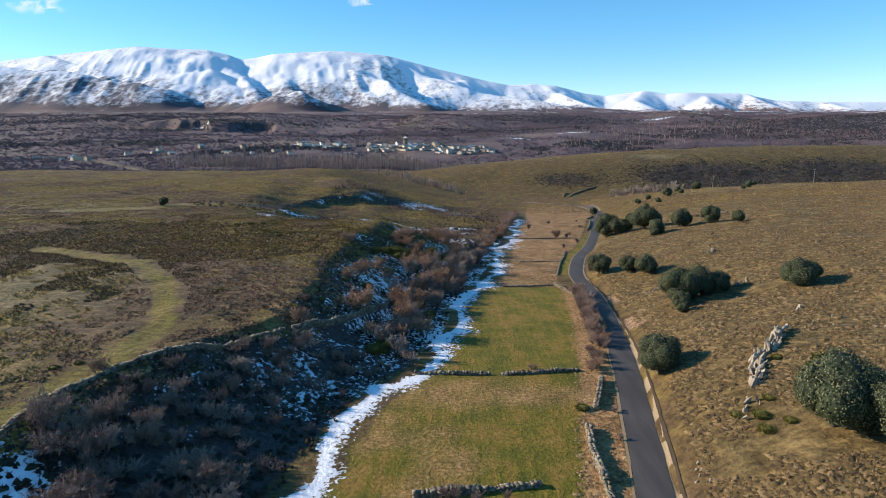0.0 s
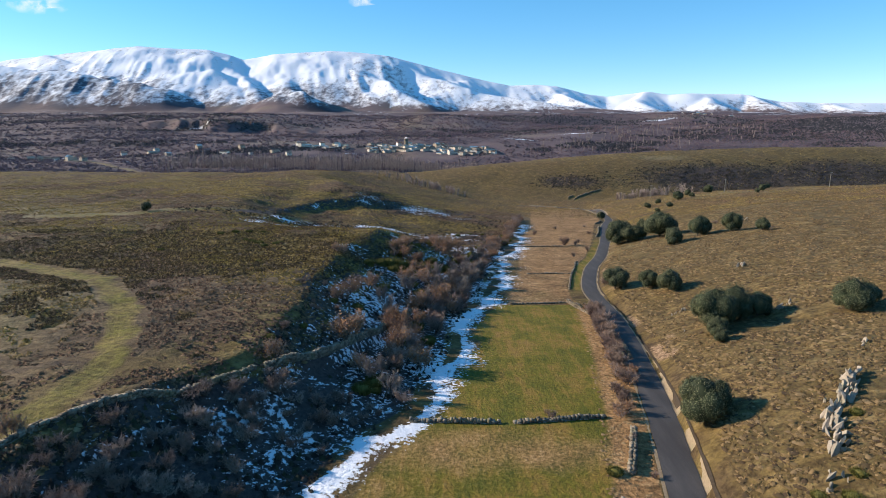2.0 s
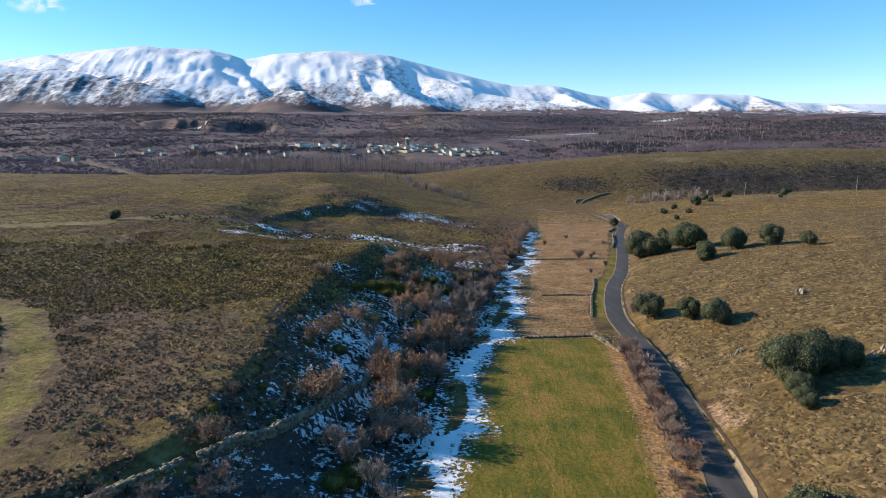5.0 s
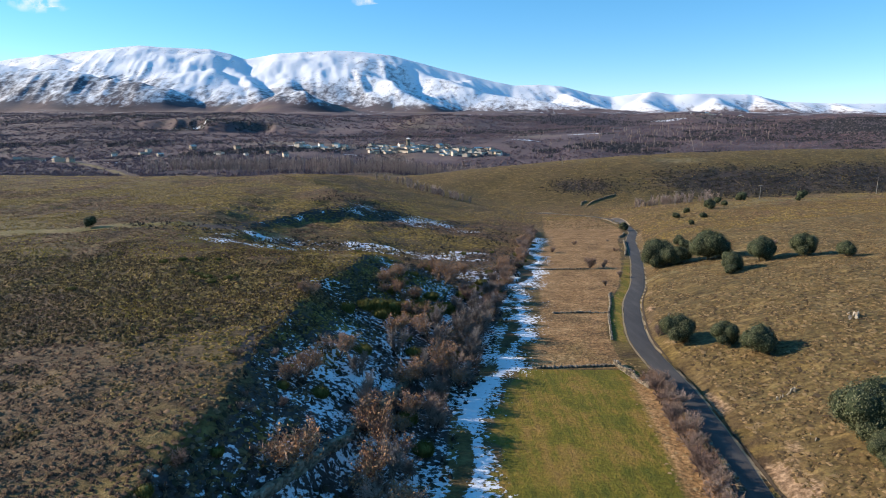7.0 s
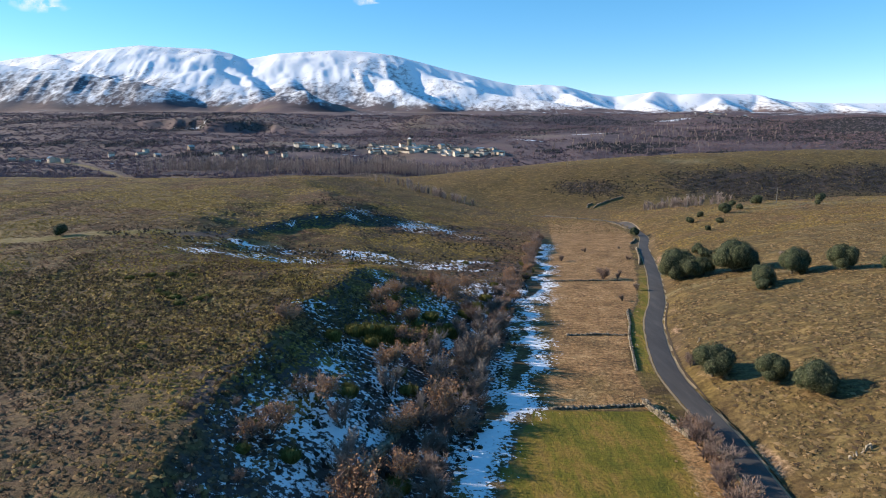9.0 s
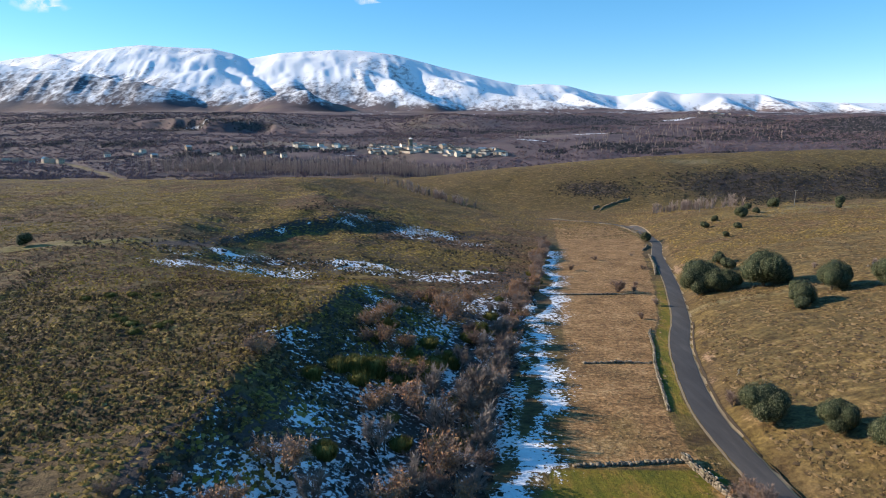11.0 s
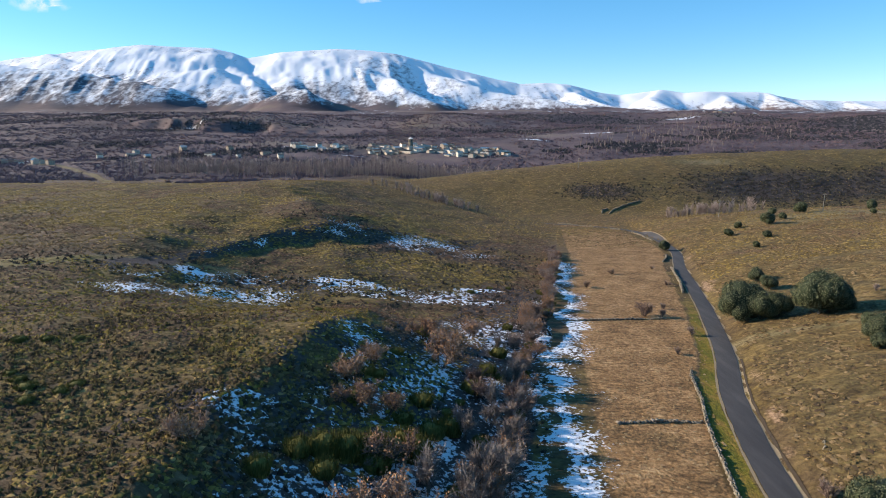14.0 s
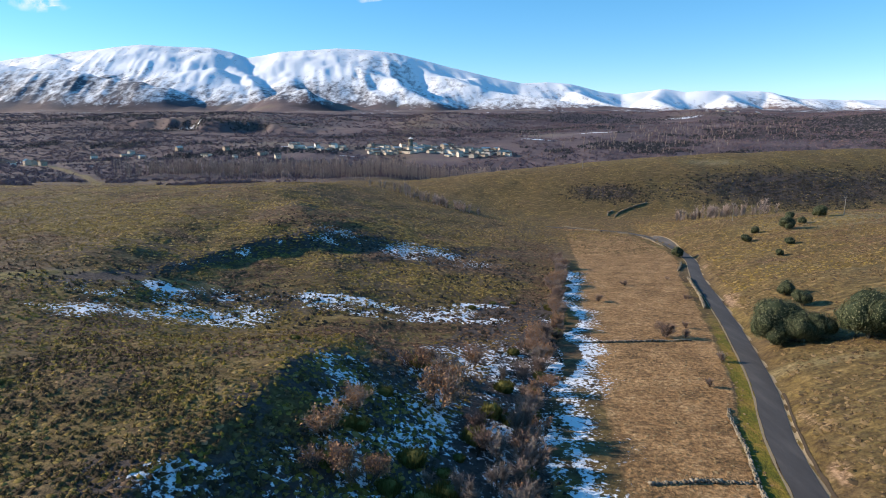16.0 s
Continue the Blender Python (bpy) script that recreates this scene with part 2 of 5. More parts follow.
def ground_mat():
    n = Nodes("heath_ground", 0.95)
    fine, mid, big = n.noise(1.7, 6.0, 0.65), n.noise(0.16, 5.0, 0.6), n.noise(0.022, 4.0, 0.55)
    streak = n.noise(0.5, 5.0, 0.6, (0.35, 1.0, 1.0))
    c = n.ramp(mid, [(0.33, (0.055, 0.034, 0.018)), (0.45, (0.105, 0.07, 0.026)), (0.56, (0.155, 0.11, 0.033)), (0.7, (0.24, 0.168, 0.066))])
    c = n.mix(n.span(big, 0.45, 0.62), c, n.ramp(streak, [(0.35, (0.082, 0.052, 0.033)), (0.6, (0.155, 0.106, 0.055)), (0.75, (0.25, 0.18, 0.098))]))
    hill = n.ramp(streak, [(0.34, (0.09, 0.06, 0.022)), (0.5, (0.17, 0.118, 0.042)), (0.66, (0.28, 0.196, 0.082))])
    hill = n.mix(n.span(mid, 0.42, 0.58, 0.6, 0.0), hill, n.ramp(fine, [(0.4, (0.075, 0.05, 0.026)), (0.65, (0.12, 0.1, 0.034))]))
    c = n.mix(n.attr("dry_hill"), c, hill)
    pale = n.ramp(mid, [(0.35, (0.15, 0.125, 0.055)), (0.65, (0.26, 0.2, 0.105))])
    c = n.mix(n.span(n.calc("ADD", n.attr("pale"), n.calc("MULTIPLY", fine, 0.5)), 0.55, 0.95), c, pale)
    c = n.mix(n.span(n.calc("ADD", n.attr("track"), n.calc("MULTIPLY", fine, 0.4)), 0.5, 0.9), c,
              n.ramp(mid, [(0.35, (0.16, 0.14, 0.022)), (0.65, (0.2, 0.15, 0.045))]))
    mown = n.noise(0.9, 4.0, 0.6, (1.0, 0.12, 1.0))
    green = n.ramp(n.calc("ADD", n.calc("MULTIPLY", mid, 0.6), n.calc("MULTIPLY", mown, 0.4)),
                   [(0.38, (0.085, 0.09, 0.008)), (0.48, (0.14, 0.12, 0.012)), (0.56, (0.21, 0.14, 0.025)), (0.66, (0.25, 0.15, 0.042))])
    straw = n.ramp(n.calc("ADD", n.calc("MULTIPLY", mid, 0.5), n.calc("MULTIPLY", fine, 0.5)),
                   [(0.38, (0.16, 0.095, 0.038)), (0.48, (0.29, 0.165, 0.07)), (0.56, (0.38, 0.225, 0.1)), (0.64, (0.48, 0.32, 0.16))])
    c = n.mix(n.span(n.calc("ADD", n.attr("meadow"), n.calc("MULTIPLY", fine, 0.3)), 0.5, 0.8), c, green)
    c = n.mix(n.span(n.calc("ADD", n.attr("straw"), n.calc("MULTIPLY", fine, 0.5)), 0.55, 0.95), c, straw)
    # Wood floor of the plain, tinted lilac and lightened to suggest distance haze.
    wood_big = n.noise(0.006, 6.0, 0.62, (0.4, 1.0, 1.0))
    wood = n.ramp(wood_big, [(0.36, (0.05, 0.041, 0.05)), (0.46, (0.1, 0.075, 0.085)), (0.55, (0.145, 0.106, 0.11)), (0.63, (0.165, 0.13, 0.115)), (0.7, (0.2, 0.165, 0.135))])
    c = n.mix(n.attr("woods"), c, wood)
    c = n.mix(n.span(n.calc("ADD", n.attr("dirt"), n.calc("MULTIPLY", fine, 0.6)), 0.6, 1.0), c, n.ramp(fine, [(0.35, (0.17, 0.105, 0.06)), (0.65, (0.36, 0.25, 0.16))]))
    clump = n.noise(1.05, 3.0, 0.5, (0.6, 1.0, 1.0))
    bare = n.calc("SUBTRACT", 1.0, n.calc("MAXIMUM", n.attr("meadow"), n.attr("woods")))
    c = n.mix(n.calc("MULTIPLY", n.span(clump, 0.36, 0.56, 0.6, 0.0), bare), c, n.mix(1.0, c, (0.34, 0.3, 0.27), "MULTIPLY"))
    c = n.mix(n.span(fine, 0.32, 0.6, 0.5, 0.0), c, n.mix(1.0, c, (0.25, 0.22, 0.2), "MULTIPLY"))
    # Dark scrub ground; the same colour deepens the shade of bank and hill front.
    c = n.mix(n.span(n.calc("ADD", n.attr("scrub_and_shade"), n.calc("MULTIPLY", mid, 0.8)), 0.75, 1.05), c, n.ramp(fine, [(0.35, (0.035, 0.028, 0.028)), (0.65, (0.08, 0.062, 0.056))]))
    # Mountain heath and rock, its colour shifted to blue for haze and shade.
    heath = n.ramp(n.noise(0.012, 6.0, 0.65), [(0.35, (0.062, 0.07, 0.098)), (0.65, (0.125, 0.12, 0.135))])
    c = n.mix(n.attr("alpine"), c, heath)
    patch = n.noise(1.3, 6.0, 0.66)
    snow_near = n.calc("MULTIPLY", n.span(n.calc("SUBTRACT", n.attr("snow"), patch), -0.03, 0.03), 1.0)
    far_patch = n.noise(0.03, 8.0, 0.7, (1.0, 0.5, 1.0))
    snow_far = n.span(n.calc("SUBTRACT", n.attr("snowfield"), far_patch), -0.15, 0.1)
    white = n.calc("MAXIMUM", snow_near, snow_far)
    c = n.mix(white, c, n.mix(fine, (0.66, 0.7, 0.78), (0.78, 0.8, 0.84)))
    rough = n.span(white, 0, 1, 0.95, 0.6)
    n.link(rough, n.bsdf.inputs["Roughness"])
    n.bump(n.calc("ADD", n.calc("ADD", fine, n.calc("MULTIPLY", clump, bare)), n.calc("MULTIPLY", white, 0.25)), 0.35, 0.9)
    return n.done(c)


def asphalt_mat():
    n = Nodes("worn_asphalt", 0.85)
    grain, wear = n.noise(9.0, 5.0), n.noise(0.5, 4.0, 0.6, (1.0, 0.15, 1.0))
    c = n.ramp(wear, [(0.35, (0.05, 0.047, 0.048)), (0.55, (0.066, 0.062, 0.062)), (0.7, (0.088, 0.081, 0.078))])
    c = n.mix(n.span(grain, 0.35, 0.65, 0.35, 0.0), c, (0.032, 0.03, 0.03))
    n.bump(grain, 0.02)
    return n.done(c)


def stone_mat(name, stops, bump=0.06, scale=2.5):
    n = Nodes(name, 0.9)
    a, b = n.noise(scale, 6.0, 0.65), n.noise(scale * 0.2, 3.0)
    island = n.add("ShaderNodeNewGeometry").outputs["Random Per Island"]
    c = n.ramp(n.calc("ADD", n.calc("MULTIPLY", a, 0.6), n.calc("MULTIPLY", island, 0.4)), stops)
    c = n.mix(n.span(b, 0.52, 0.68, 0.0, 0.6), c, (0.2, 0.18, 0.1))
    n.bump(a, bump)
    return n.done(c)


def heath_plant_mat():
    """Cushions of heath: olive or purple-brown by drifts some tens of metres wide."""
    n = Nodes("heath_cushion", 0.95)
    pick = n.add("ShaderNodeNewGeometry").outputs["Random Per Island"]
    olive = n.ramp(pick, [(0.0, (0.095, 0.064, 0.018)), (0.35, (0.175, 0.12, 0.028)), (0.7, (0.25, 0.174, 0.042)), (1.0, (0.36, 0.245, 0.09))])
    brown = n.ramp(pick, [(0.0, (0.055, 0.032, 0.02)), (0.5, (0.13, 0.077, 0.046)), (1.0, (0.25, 0.155, 0.09))])
    drift = n.noise(0.028, 4.0, 0.6)
    c = n.mix(n.span(drift, 0.47, 0.56), olive, brown)
    return n.done(n.mix(n.span(n.noise(2.0, 4.0), 0.35, 0.65, 0.45, 0.0), c, n.mix(1.0, c, (0.4, 0.36, 0.32), "MULTIPLY")))


GROUND, ASPHALT = ground_mat(), asphalt_mat()
WALL_STONE = stone_mat("lichened_wall_stone", [(0.25, (0.07, 0.06, 0.045)), (0.5, (0.15, 0.125, 0.095)), (0.75, (0.29, 0.245, 0.185))])
ROCK = stone_mat("pale_slate_rock", [(0.2, (0.13, 0.11, 0.09)), (0.45, (0.3, 0.255, 0.2)), (0.75, (0.48, 0.41, 0.32))], 0.15, 1.3)
OAK_LEAF = random_mat("holm_oak_leaf", [(0.0, (0.035, 0.044, 0.018)), (0.5, (0.08, 0.092, 0.042)), (1.0, (0.155, 0.16, 0.09))], False, 1.2, 0.4, 0.6)
# Darkened copy of the leaf green: shade inside the crown, painted on the core.
OAK_CORE = random_mat("holm_oak_inner_shade", [(0.0, (0.016, 0.024, 0.01)), (1.0, (0.03, 0.042, 0.018))], False, 2.0, 0.4, 0.8)
BARK = random_mat("grey_bark", [(0.0, (0.07, 0.055, 0.045)), (1.0, (0.14, 0.115, 0.095))], True, 5.0, 0.5, 0.95, 0.03)
TWIG = random_mat("purple_brown_twig", [(0.0, (0.19, 0.13, 0.11)), (0.5, (0.27, 0.195, 0.16)), (1.0, (0.36, 0.28, 0.235))], True, 1.0, 0.35, 0.9)
TWIG_GREY = random_mat("grey_twig", [(0.0, (0.2, 0.165, 0.145)), (1.0, (0.3, 0.26, 0.235))], True, 1.0, 0.35, 0.9)
RUST_LEAF = random_mat("rusty_dead_leaf", [(0.0, (0.22, 0.11, 0.055)), (0.5, (0.34, 0.18, 0.09)), (1.0, (0.44, 0.27, 0.15))], False, 1.0, 0.3, 0.8)
BROOM = random_mat("olive_broom_stem", [(0.0, (0.055, 0.06, 0.012)), (0.5, (0.1, 0.1, 0.02)), (1.0, (0.16, 0.14, 0.035))], False, 1.0, 0.3, 0.85)
TUSSOCK = heath_plant_mat()
HEATHER = random_mat("brown_heather", [(0.0, (0.028, 0.018, 0.01)), (0.5, (0.065, 0.042, 0.018)), (0.85, (0.11, 0.078, 0.024)), (1.0, (0.17, 0.115, 0.045))], False, 1.5, 0.35, 0.95)
GOLDEN = random_mat("golden_heath", [(0.0, (0.12, 0.088, 0.014)), (0.5, (0.22, 0.158, 0.024)), (1.0, (0.32, 0.22, 0.05))], False, 1.5, 0.35, 0.95)
DRY_TUSSOCK = random_mat("dry_hill_tussock", [(0.0, (0.07, 0.045, 0.026)), (0.35, (0.13, 0.09, 0.036)), (0.65, (0.185, 0.122, 0.053)), (1.0, (0.28, 0.19, 0.095))], False, 1.5, 0.3, 0.95)
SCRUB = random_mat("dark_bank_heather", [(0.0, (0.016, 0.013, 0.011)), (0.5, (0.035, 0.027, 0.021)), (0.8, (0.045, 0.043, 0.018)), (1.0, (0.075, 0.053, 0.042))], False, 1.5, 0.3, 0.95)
# Bare twigs with the purple of far haze mixed into the colours.
FAR_WOOD = random_mat("far_hazy_bare_wood", [(0.0, (0.088, 0.07, 0.1)), (0.4, (0.15, 0.114, 0.145)), (0.75, (0.2, 0.152, 0.172)), (0.94, (0.22, 0.13, 0.095)), (1.0, (0.08, 0.085, 0.05))], False, 0.2, 0.3, 0.95)
DARK_WOOD = random_mat("dark_pine_wood", [(0.0, (0.02, 0.024, 0.03)), (0.6, (0.036, 0.038, 0.045)), (1.0, (0.075, 0.065, 0.065))], False, 0.2, 0.3, 0.95)
POPLAR = random_mat("bare_poplar", [(0.0, (0.23, 0.175, 0.155)), (1.0, (0.4, 0.32, 0.28))], False, 0.2, 0.3, 0.95)
PLASTER = random_mat("village_plaster", [(0.0, (0.4, 0.31, 0.23)), (0.5, (0.56, 0.47, 0.37)), (0.85, (0.7, 0.62, 0.53)), (1.0, (0.8, 0.77, 0.72))], True, 0.6, 0.2, 0.9)
ROOF = random_mat("clay_roof_tile", [(0.0, (0.3, 0.15, 0.1)), (0.6, (0.42, 0.28, 0.21)), (0.85, (0.5, 0.43, 0.38)), (1.0, (0.75, 0.75, 0.77))], True, 1.0, 0.3, 0.9)
WINDOW = random_mat("dark_window", [(0.0, (0.03, 0.03, 0.035)), (1.0, (0.05, 0.05, 0.055))], True, 1.0, 0.1, 0.3)
POLE_WOOD = random_mat("weathered_pole", [(0.0, (0.3, 0.26, 0.21)), (1.0, (0.36, 0.32, 0.27))], True, 3.0, 0.3, 0.9)
CABLE = random_mat("dark_cable", [(0.0, (0.05, 0.05, 0.05)), (1.0, (0.07, 0.07, 0.07))], True, 3.0, 0.1, 0.6)
DITCH = random_mat("damp_ditch_earth", [(0.0, (0.05, 0.036, 0.024)), (1.0, (0.06, 0.045, 0.03))], True, 2.0, 0.6, 0.95, 0.05)
VERGE = stone_mat("gravel_verge", [(0.3, (0.13, 0.1, 0.06)), (0.6, (0.26, 0.2, 0.13)), (0.8, (0.36, 0.29, 0.2))], 0.05, 3.0)
# ---------- ground ----------
def mesh_from(name, verts, faces, mats, smooth_faces=False, index=None):
    """A mesh from numpy arrays of places and of triangles or quads."""
    me = bpy.data.meshes.new(name)
    verts, faces = np.asarray(verts, np.float32), np.asarray(faces, np.int32)
    k = faces.shape[1]
    me.vertices.add(len(verts))
    me.vertices.foreach_set("co", verts.ravel())
    me.loops.add(faces.size)
    me.loops.foreach_set("vertex_index", faces.ravel())
    me.polygons.add(len(faces))
    me.polygons.foreach_set("loop_start", np.arange(len(faces), dtype=np.int32) * k)
    if smooth_faces:
        me.polygons.foreach_set("use_smooth", np.ones(len(faces), bool))
    for m in mats:
        me.materials.append(m)
    if index is not None:
        me.polygons.foreach_set("material_index", np.asarray(index, np.int32))
    me.update(calc_edges=True)
    return me


def grid_mesh(name, X, Y, Z, mat):
    r, c = X.shape
    idx = np.arange(r * c).reshape(r, c)
    quads = np.stack([idx[:-1, :-1], idx[:-1, 1:], idx[1:, 1:], idx[1:, :-1]], -1).reshape(-1, 4)
    return mesh_from(name, np.stack([X, Y, Z], -1).reshape(-1, 3), quads, [mat], True)


def line_gap(x, y, line):
    """Distance to a broken line."""
    best = np.full(np.shape(x), 1e9)
    for (ax, ay), (bx, by) in zip(line[:-1], line[1:]):
        dx, dy = bx - ax, by - ay
        t = np.clip(((x - ax) * dx + (y - ay) * dy) / (dx * dx + dy * dy), 0, 1)
        best = np.minimum(best, np.hypot(x - ax - t * dx, y - ay - t * dy))
    return best


def brook_x(y):
    return np.interp(y, BROOK[:, 1], BROOK[:, 0])


def road_x(y):
    return np.interp(y, ROAD[:, 1], ROAD[:, 0])


GRASS_TRACK = [(-52, 55), (-49, 67), (-46, 78), (-46, 92), (-53, 112), (-71, 136), (-108, 157)]
FARM_TRACK = [(-262, 560), (-300, 630), (-335, 690), (-400, 775), (-505, 879), (-560, 905)]
FAR_TRACK = [(-60, 275), (-88, 262), (-118, 244), (-150, 236)]
ys = np.concatenate([-np.geomspace(3000, 200, 30), np.arange(-180, 40, 5), np.arange(40, 440, 0.9), np.geomspace(440, 4800, 400)])
us = np.linspace(-1, 1, 600)
Yg, U = np.meshgrid(ys, us, indexing="ij")
Xg = U * (110 + 0.95 * np.abs(Yg))
Zg = land(Xg, Yg)
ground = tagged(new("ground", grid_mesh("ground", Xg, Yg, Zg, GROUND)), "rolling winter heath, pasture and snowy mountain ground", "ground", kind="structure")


def put_mask(name, values):
    a = ground.data.attributes.new(name, "FLOAT", "POINT")
    a.data.foreach_set("value", np.clip(values, 0, 1).astype(np.float32).ravel())


b_side, e_side = Xg - brook_x(Yg), Xg - road_x(Yg)
between = smooth(3.0, 6.0, b_side + 1.5 * vnoise(Xg / 4, Yg / 4, 41)) * smooth(-3.5, -6.5, e_side + 1.2 * vnoise(Xg / 3, Yg / 5, 42))
put_mask("meadow", np.maximum(between * (0.75 + 0.25 * smooth(91, 94, Yg)) * smooth(159.5, 157, Yg) * smooth(20, 50, Yg),
                              smooth(-6.2, -5.0, e_side) * smooth(-2.2, -2.6, e_side) * smooth(165, 185, Yg) * smooth(330, 220, Yg)))
put_mask("straw", np.maximum(np.clip(0.72 + 0.3 * smooth(180, 230, Yg) + 0.28 * fbm(Xg, Yg, 14, 3, 57), 0, 1) * smooth(5.0, 8.0, b_side) * smooth(-5.5, -6.5, e_side) * smooth(157.5, 160, Yg) * smooth(540, 430, Yg + 40 * vnoise(Xg / 15, Yg / 15, 56)),
                             np.maximum(0.75 * smooth(-9.5, -7, e_side) * smooth(-2.3, -2.6, e_side) * smooth(160, 150, Yg), between * smooth(94, 90, Yg) * (0.22 + 0.3 * fbm(Xg, Yg, 12, 3, 55)))))
bank_width = np.interp(Yg, [0, 60, 98, 122, 147, 175, 228, 260, 330], [36, 29, 25, 28, 33, 41, 38, 28, 14]) * (1 + 0.2 * fbm(Xg, Yg, 9, 3, 54))
depth = -b_side / bank_width
patchy = 0.5 + 0.5 * fbm(Xg, Yg, 14, 3, 51)
edge = b_side - 1.4 + 2.7 * fbm(Xg, Yg, 12, 4, 52)
full = np.interp(Yg, [60, 150, 170, 350], [0.43, 0.40, 0.33, 0.33])
snow = ((0.26 + full) * smooth(-3.0, 0.5, edge) - np.interp(Yg, [80, 140, 165, 230], [0.085, 0.07, 0.042, 0.036]) * np.maximum(edge - 0.5, 0) + 0.08 * fbm(Xg, Yg, 6, 3, 53)) * smooth(-4, -1.5, edge) * smooth(14, 9, edge) * smooth(365, 340, Yg)
snow = np.maximum(snow, (0.335 + 0.02 * smooth(110, 150, Yg) + 0.17 * patchy + 0.1 * fbm(Xg, Yg, 4.5, 3, 58)) * (0.8 + 0.2 * smooth(1.15, 0.75, depth)) * smooth(np.interp(Yg, [100, 160], [1.3, 1.0]), np.interp(Yg, [100, 160], [1.0, 0.8]), depth) * smooth(-0.05, 0.02, depth) * smooth(300, 240, Yg) * (1 - 0.3 * smooth(84, 66, Yg)))
streaky = 0.22 * fbm(Xg, Yg, 7, 4, 59)
snow = np.maximum(snow, (0.36 + 0.2 * patchy + streaky) * smooth(0.1, 0.75, bump(Xg, Yg, -60, 258, 26, 15, 40)))
snow = np.maximum(snow, (0.36 + 0.2 * patchy + streaky) * smooth(0.1, 0.8, bump(Xg, Yg, -20, 275, 42, 8, 4)))
snow = np.maximum(snow, (0.26 + 0.14 * patchy + streaky) * smooth(8, 2, np.abs(Yg - np.interp(Xg, NOSE[:, 0], NOSE[:, 1]) + 1)) * smooth(-95, -75, Xg) * smooth(20, 0, Xg))
snow = np.maximum(snow, 0.72 * bump(Xg, Yg, 10, 287, 9, 2.0, 4))
snow = np.maximum(snow, (0.3 + 0.3 * patchy) * smooth(0.2, 0.8, bump(Xg, Yg, -10, 342, 36, 12, -4)))
snow = np.maximum(snow, 0.95 * bump(Xg, Yg, -47, 52, 7, 5))
snow = np.maximum(snow, (0.34 + 0.24 * patchy) * bump(Xg, Yg, -600, 1550, 170, 24, 6))
snow = np.maximum(snow, 0.8 * bump(Xg, Yg, 159, 1200, 30, 7) + 0.8 * bump(Xg, Yg, 325, 1405, 48, 8) + 0.7 * bump(Xg, Yg, -240, 1105, 40, 5, 8) + 0.7 * bump(Xg, Yg, -200, 1075, 24, 4) + 0.65 * bump(Xg, Yg, -150, 1050, 26, 4) + 0.75 * bump(Xg, Yg, -640, 1030, 34, 5) + 0.65 * bump(Xg, Yg, -455, 880, 20, 3) + 0.6 * bump(Xg, Yg, -330, 870, 14, 3) + 0.7 * bump(Xg, Yg, 740, 2030, 60, 20) + 0.8 * bump(Xg, Yg, -1900, 2330, 240, 22) + 0.7 * bump(Xg, Yg, -900, 2400, 160, 16) + 0.6 * bump(Xg, Yg, 1010, 2170, 110, 40))
put_mask("snow", snow)
# Scrub and heather, with painted shade on the bank and along the hill front.
put_mask("scrub_and_shade", 0.8 * bump(Xg, Yg, 290, 635, 75, 30, 4) + 0.7 * bump(Xg, Yg, 130, 622, 24, 14) + 0.9 * bump(Xg, Yg, 470, 655, 60, 28) + 0.8 * bump(Xg, Yg, -600, 1545, 190, 26, 6)
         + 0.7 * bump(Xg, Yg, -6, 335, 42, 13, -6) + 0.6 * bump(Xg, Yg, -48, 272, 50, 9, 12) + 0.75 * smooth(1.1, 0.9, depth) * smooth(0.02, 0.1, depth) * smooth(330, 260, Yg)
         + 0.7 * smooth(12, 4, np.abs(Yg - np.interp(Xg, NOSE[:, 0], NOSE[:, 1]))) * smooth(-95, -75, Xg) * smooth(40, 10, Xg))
put_mask("track", np.maximum(0.68 * smooth(4.2, 1.0, line_gap(Xg, Yg, GRASS_TRACK) + 1.2 * vnoise(Xg / 3, Yg / 3, 47)), 0.5 * smooth(7, 2, line_gap(Xg, Yg, FAR_TRACK)))
         + 0.5 * bump(Xg, Yg, -22, 222, 34, 9, -4))
put_mask("pale", 0.7 * bump(Xg, Yg, -88, 112, 26, 22, 20) + 0.75 * bump(Xg, Yg, -165, 250, 30, 10) + 0.65 * smooth(8, 3, line_gap(Xg, Yg, FAR_TRACK))
         + 0.25 * smooth(0.35, 0.7, fbm(Xg, Yg, 60, 3, 71)) * smooth(800, 600, Yg) + 0.8 * bump(Xg, Yg, 92, 232, 26, 1.6, -12) + 0.6 * bump(Xg, Yg, 190, 405, 60, 14)
         + 0.9 * smooth(6, 2.5, line_gap(Xg, Yg, FARM_TRACK)) + 0.8 * bump(Xg, Yg, 250, 690, 30, 10) + 0.9 * bump(Xg, Yg, -545, 900, 40, 10))
put_mask("dry_hill", smooth(2.5, 9, e_side) * smooth(560, 430, Yg) + 0.85 * smooth(-60, 20, Xg) * smooth(430, 540, Yg))
put_mask("dirt", smooth(2.5, 3.2, e_side) * smooth(8.5, 4.5, e_side + 2 * vnoise(Xg / 5, Yg / 5, 77)) * 0.75 * smooth(0.0, 0.6, vnoise(Xg / 6, Yg / 9, 78)) * smooth(430, 330, Yg))
put_mask("woods", (1 - smooth(7, 3, line_gap(Xg, Yg, FARM_TRACK))) * (smooth(30, 90, Yg - (700 + 0.12 * Xg)) * smooth(-110, -20, Xg) + smooth(560, 720, Yg) * smooth(-20, -150, Xg)))
# Share of the haze-blue mountain colour, by distance and height.
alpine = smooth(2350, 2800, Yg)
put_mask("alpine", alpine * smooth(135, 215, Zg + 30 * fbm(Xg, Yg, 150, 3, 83)))
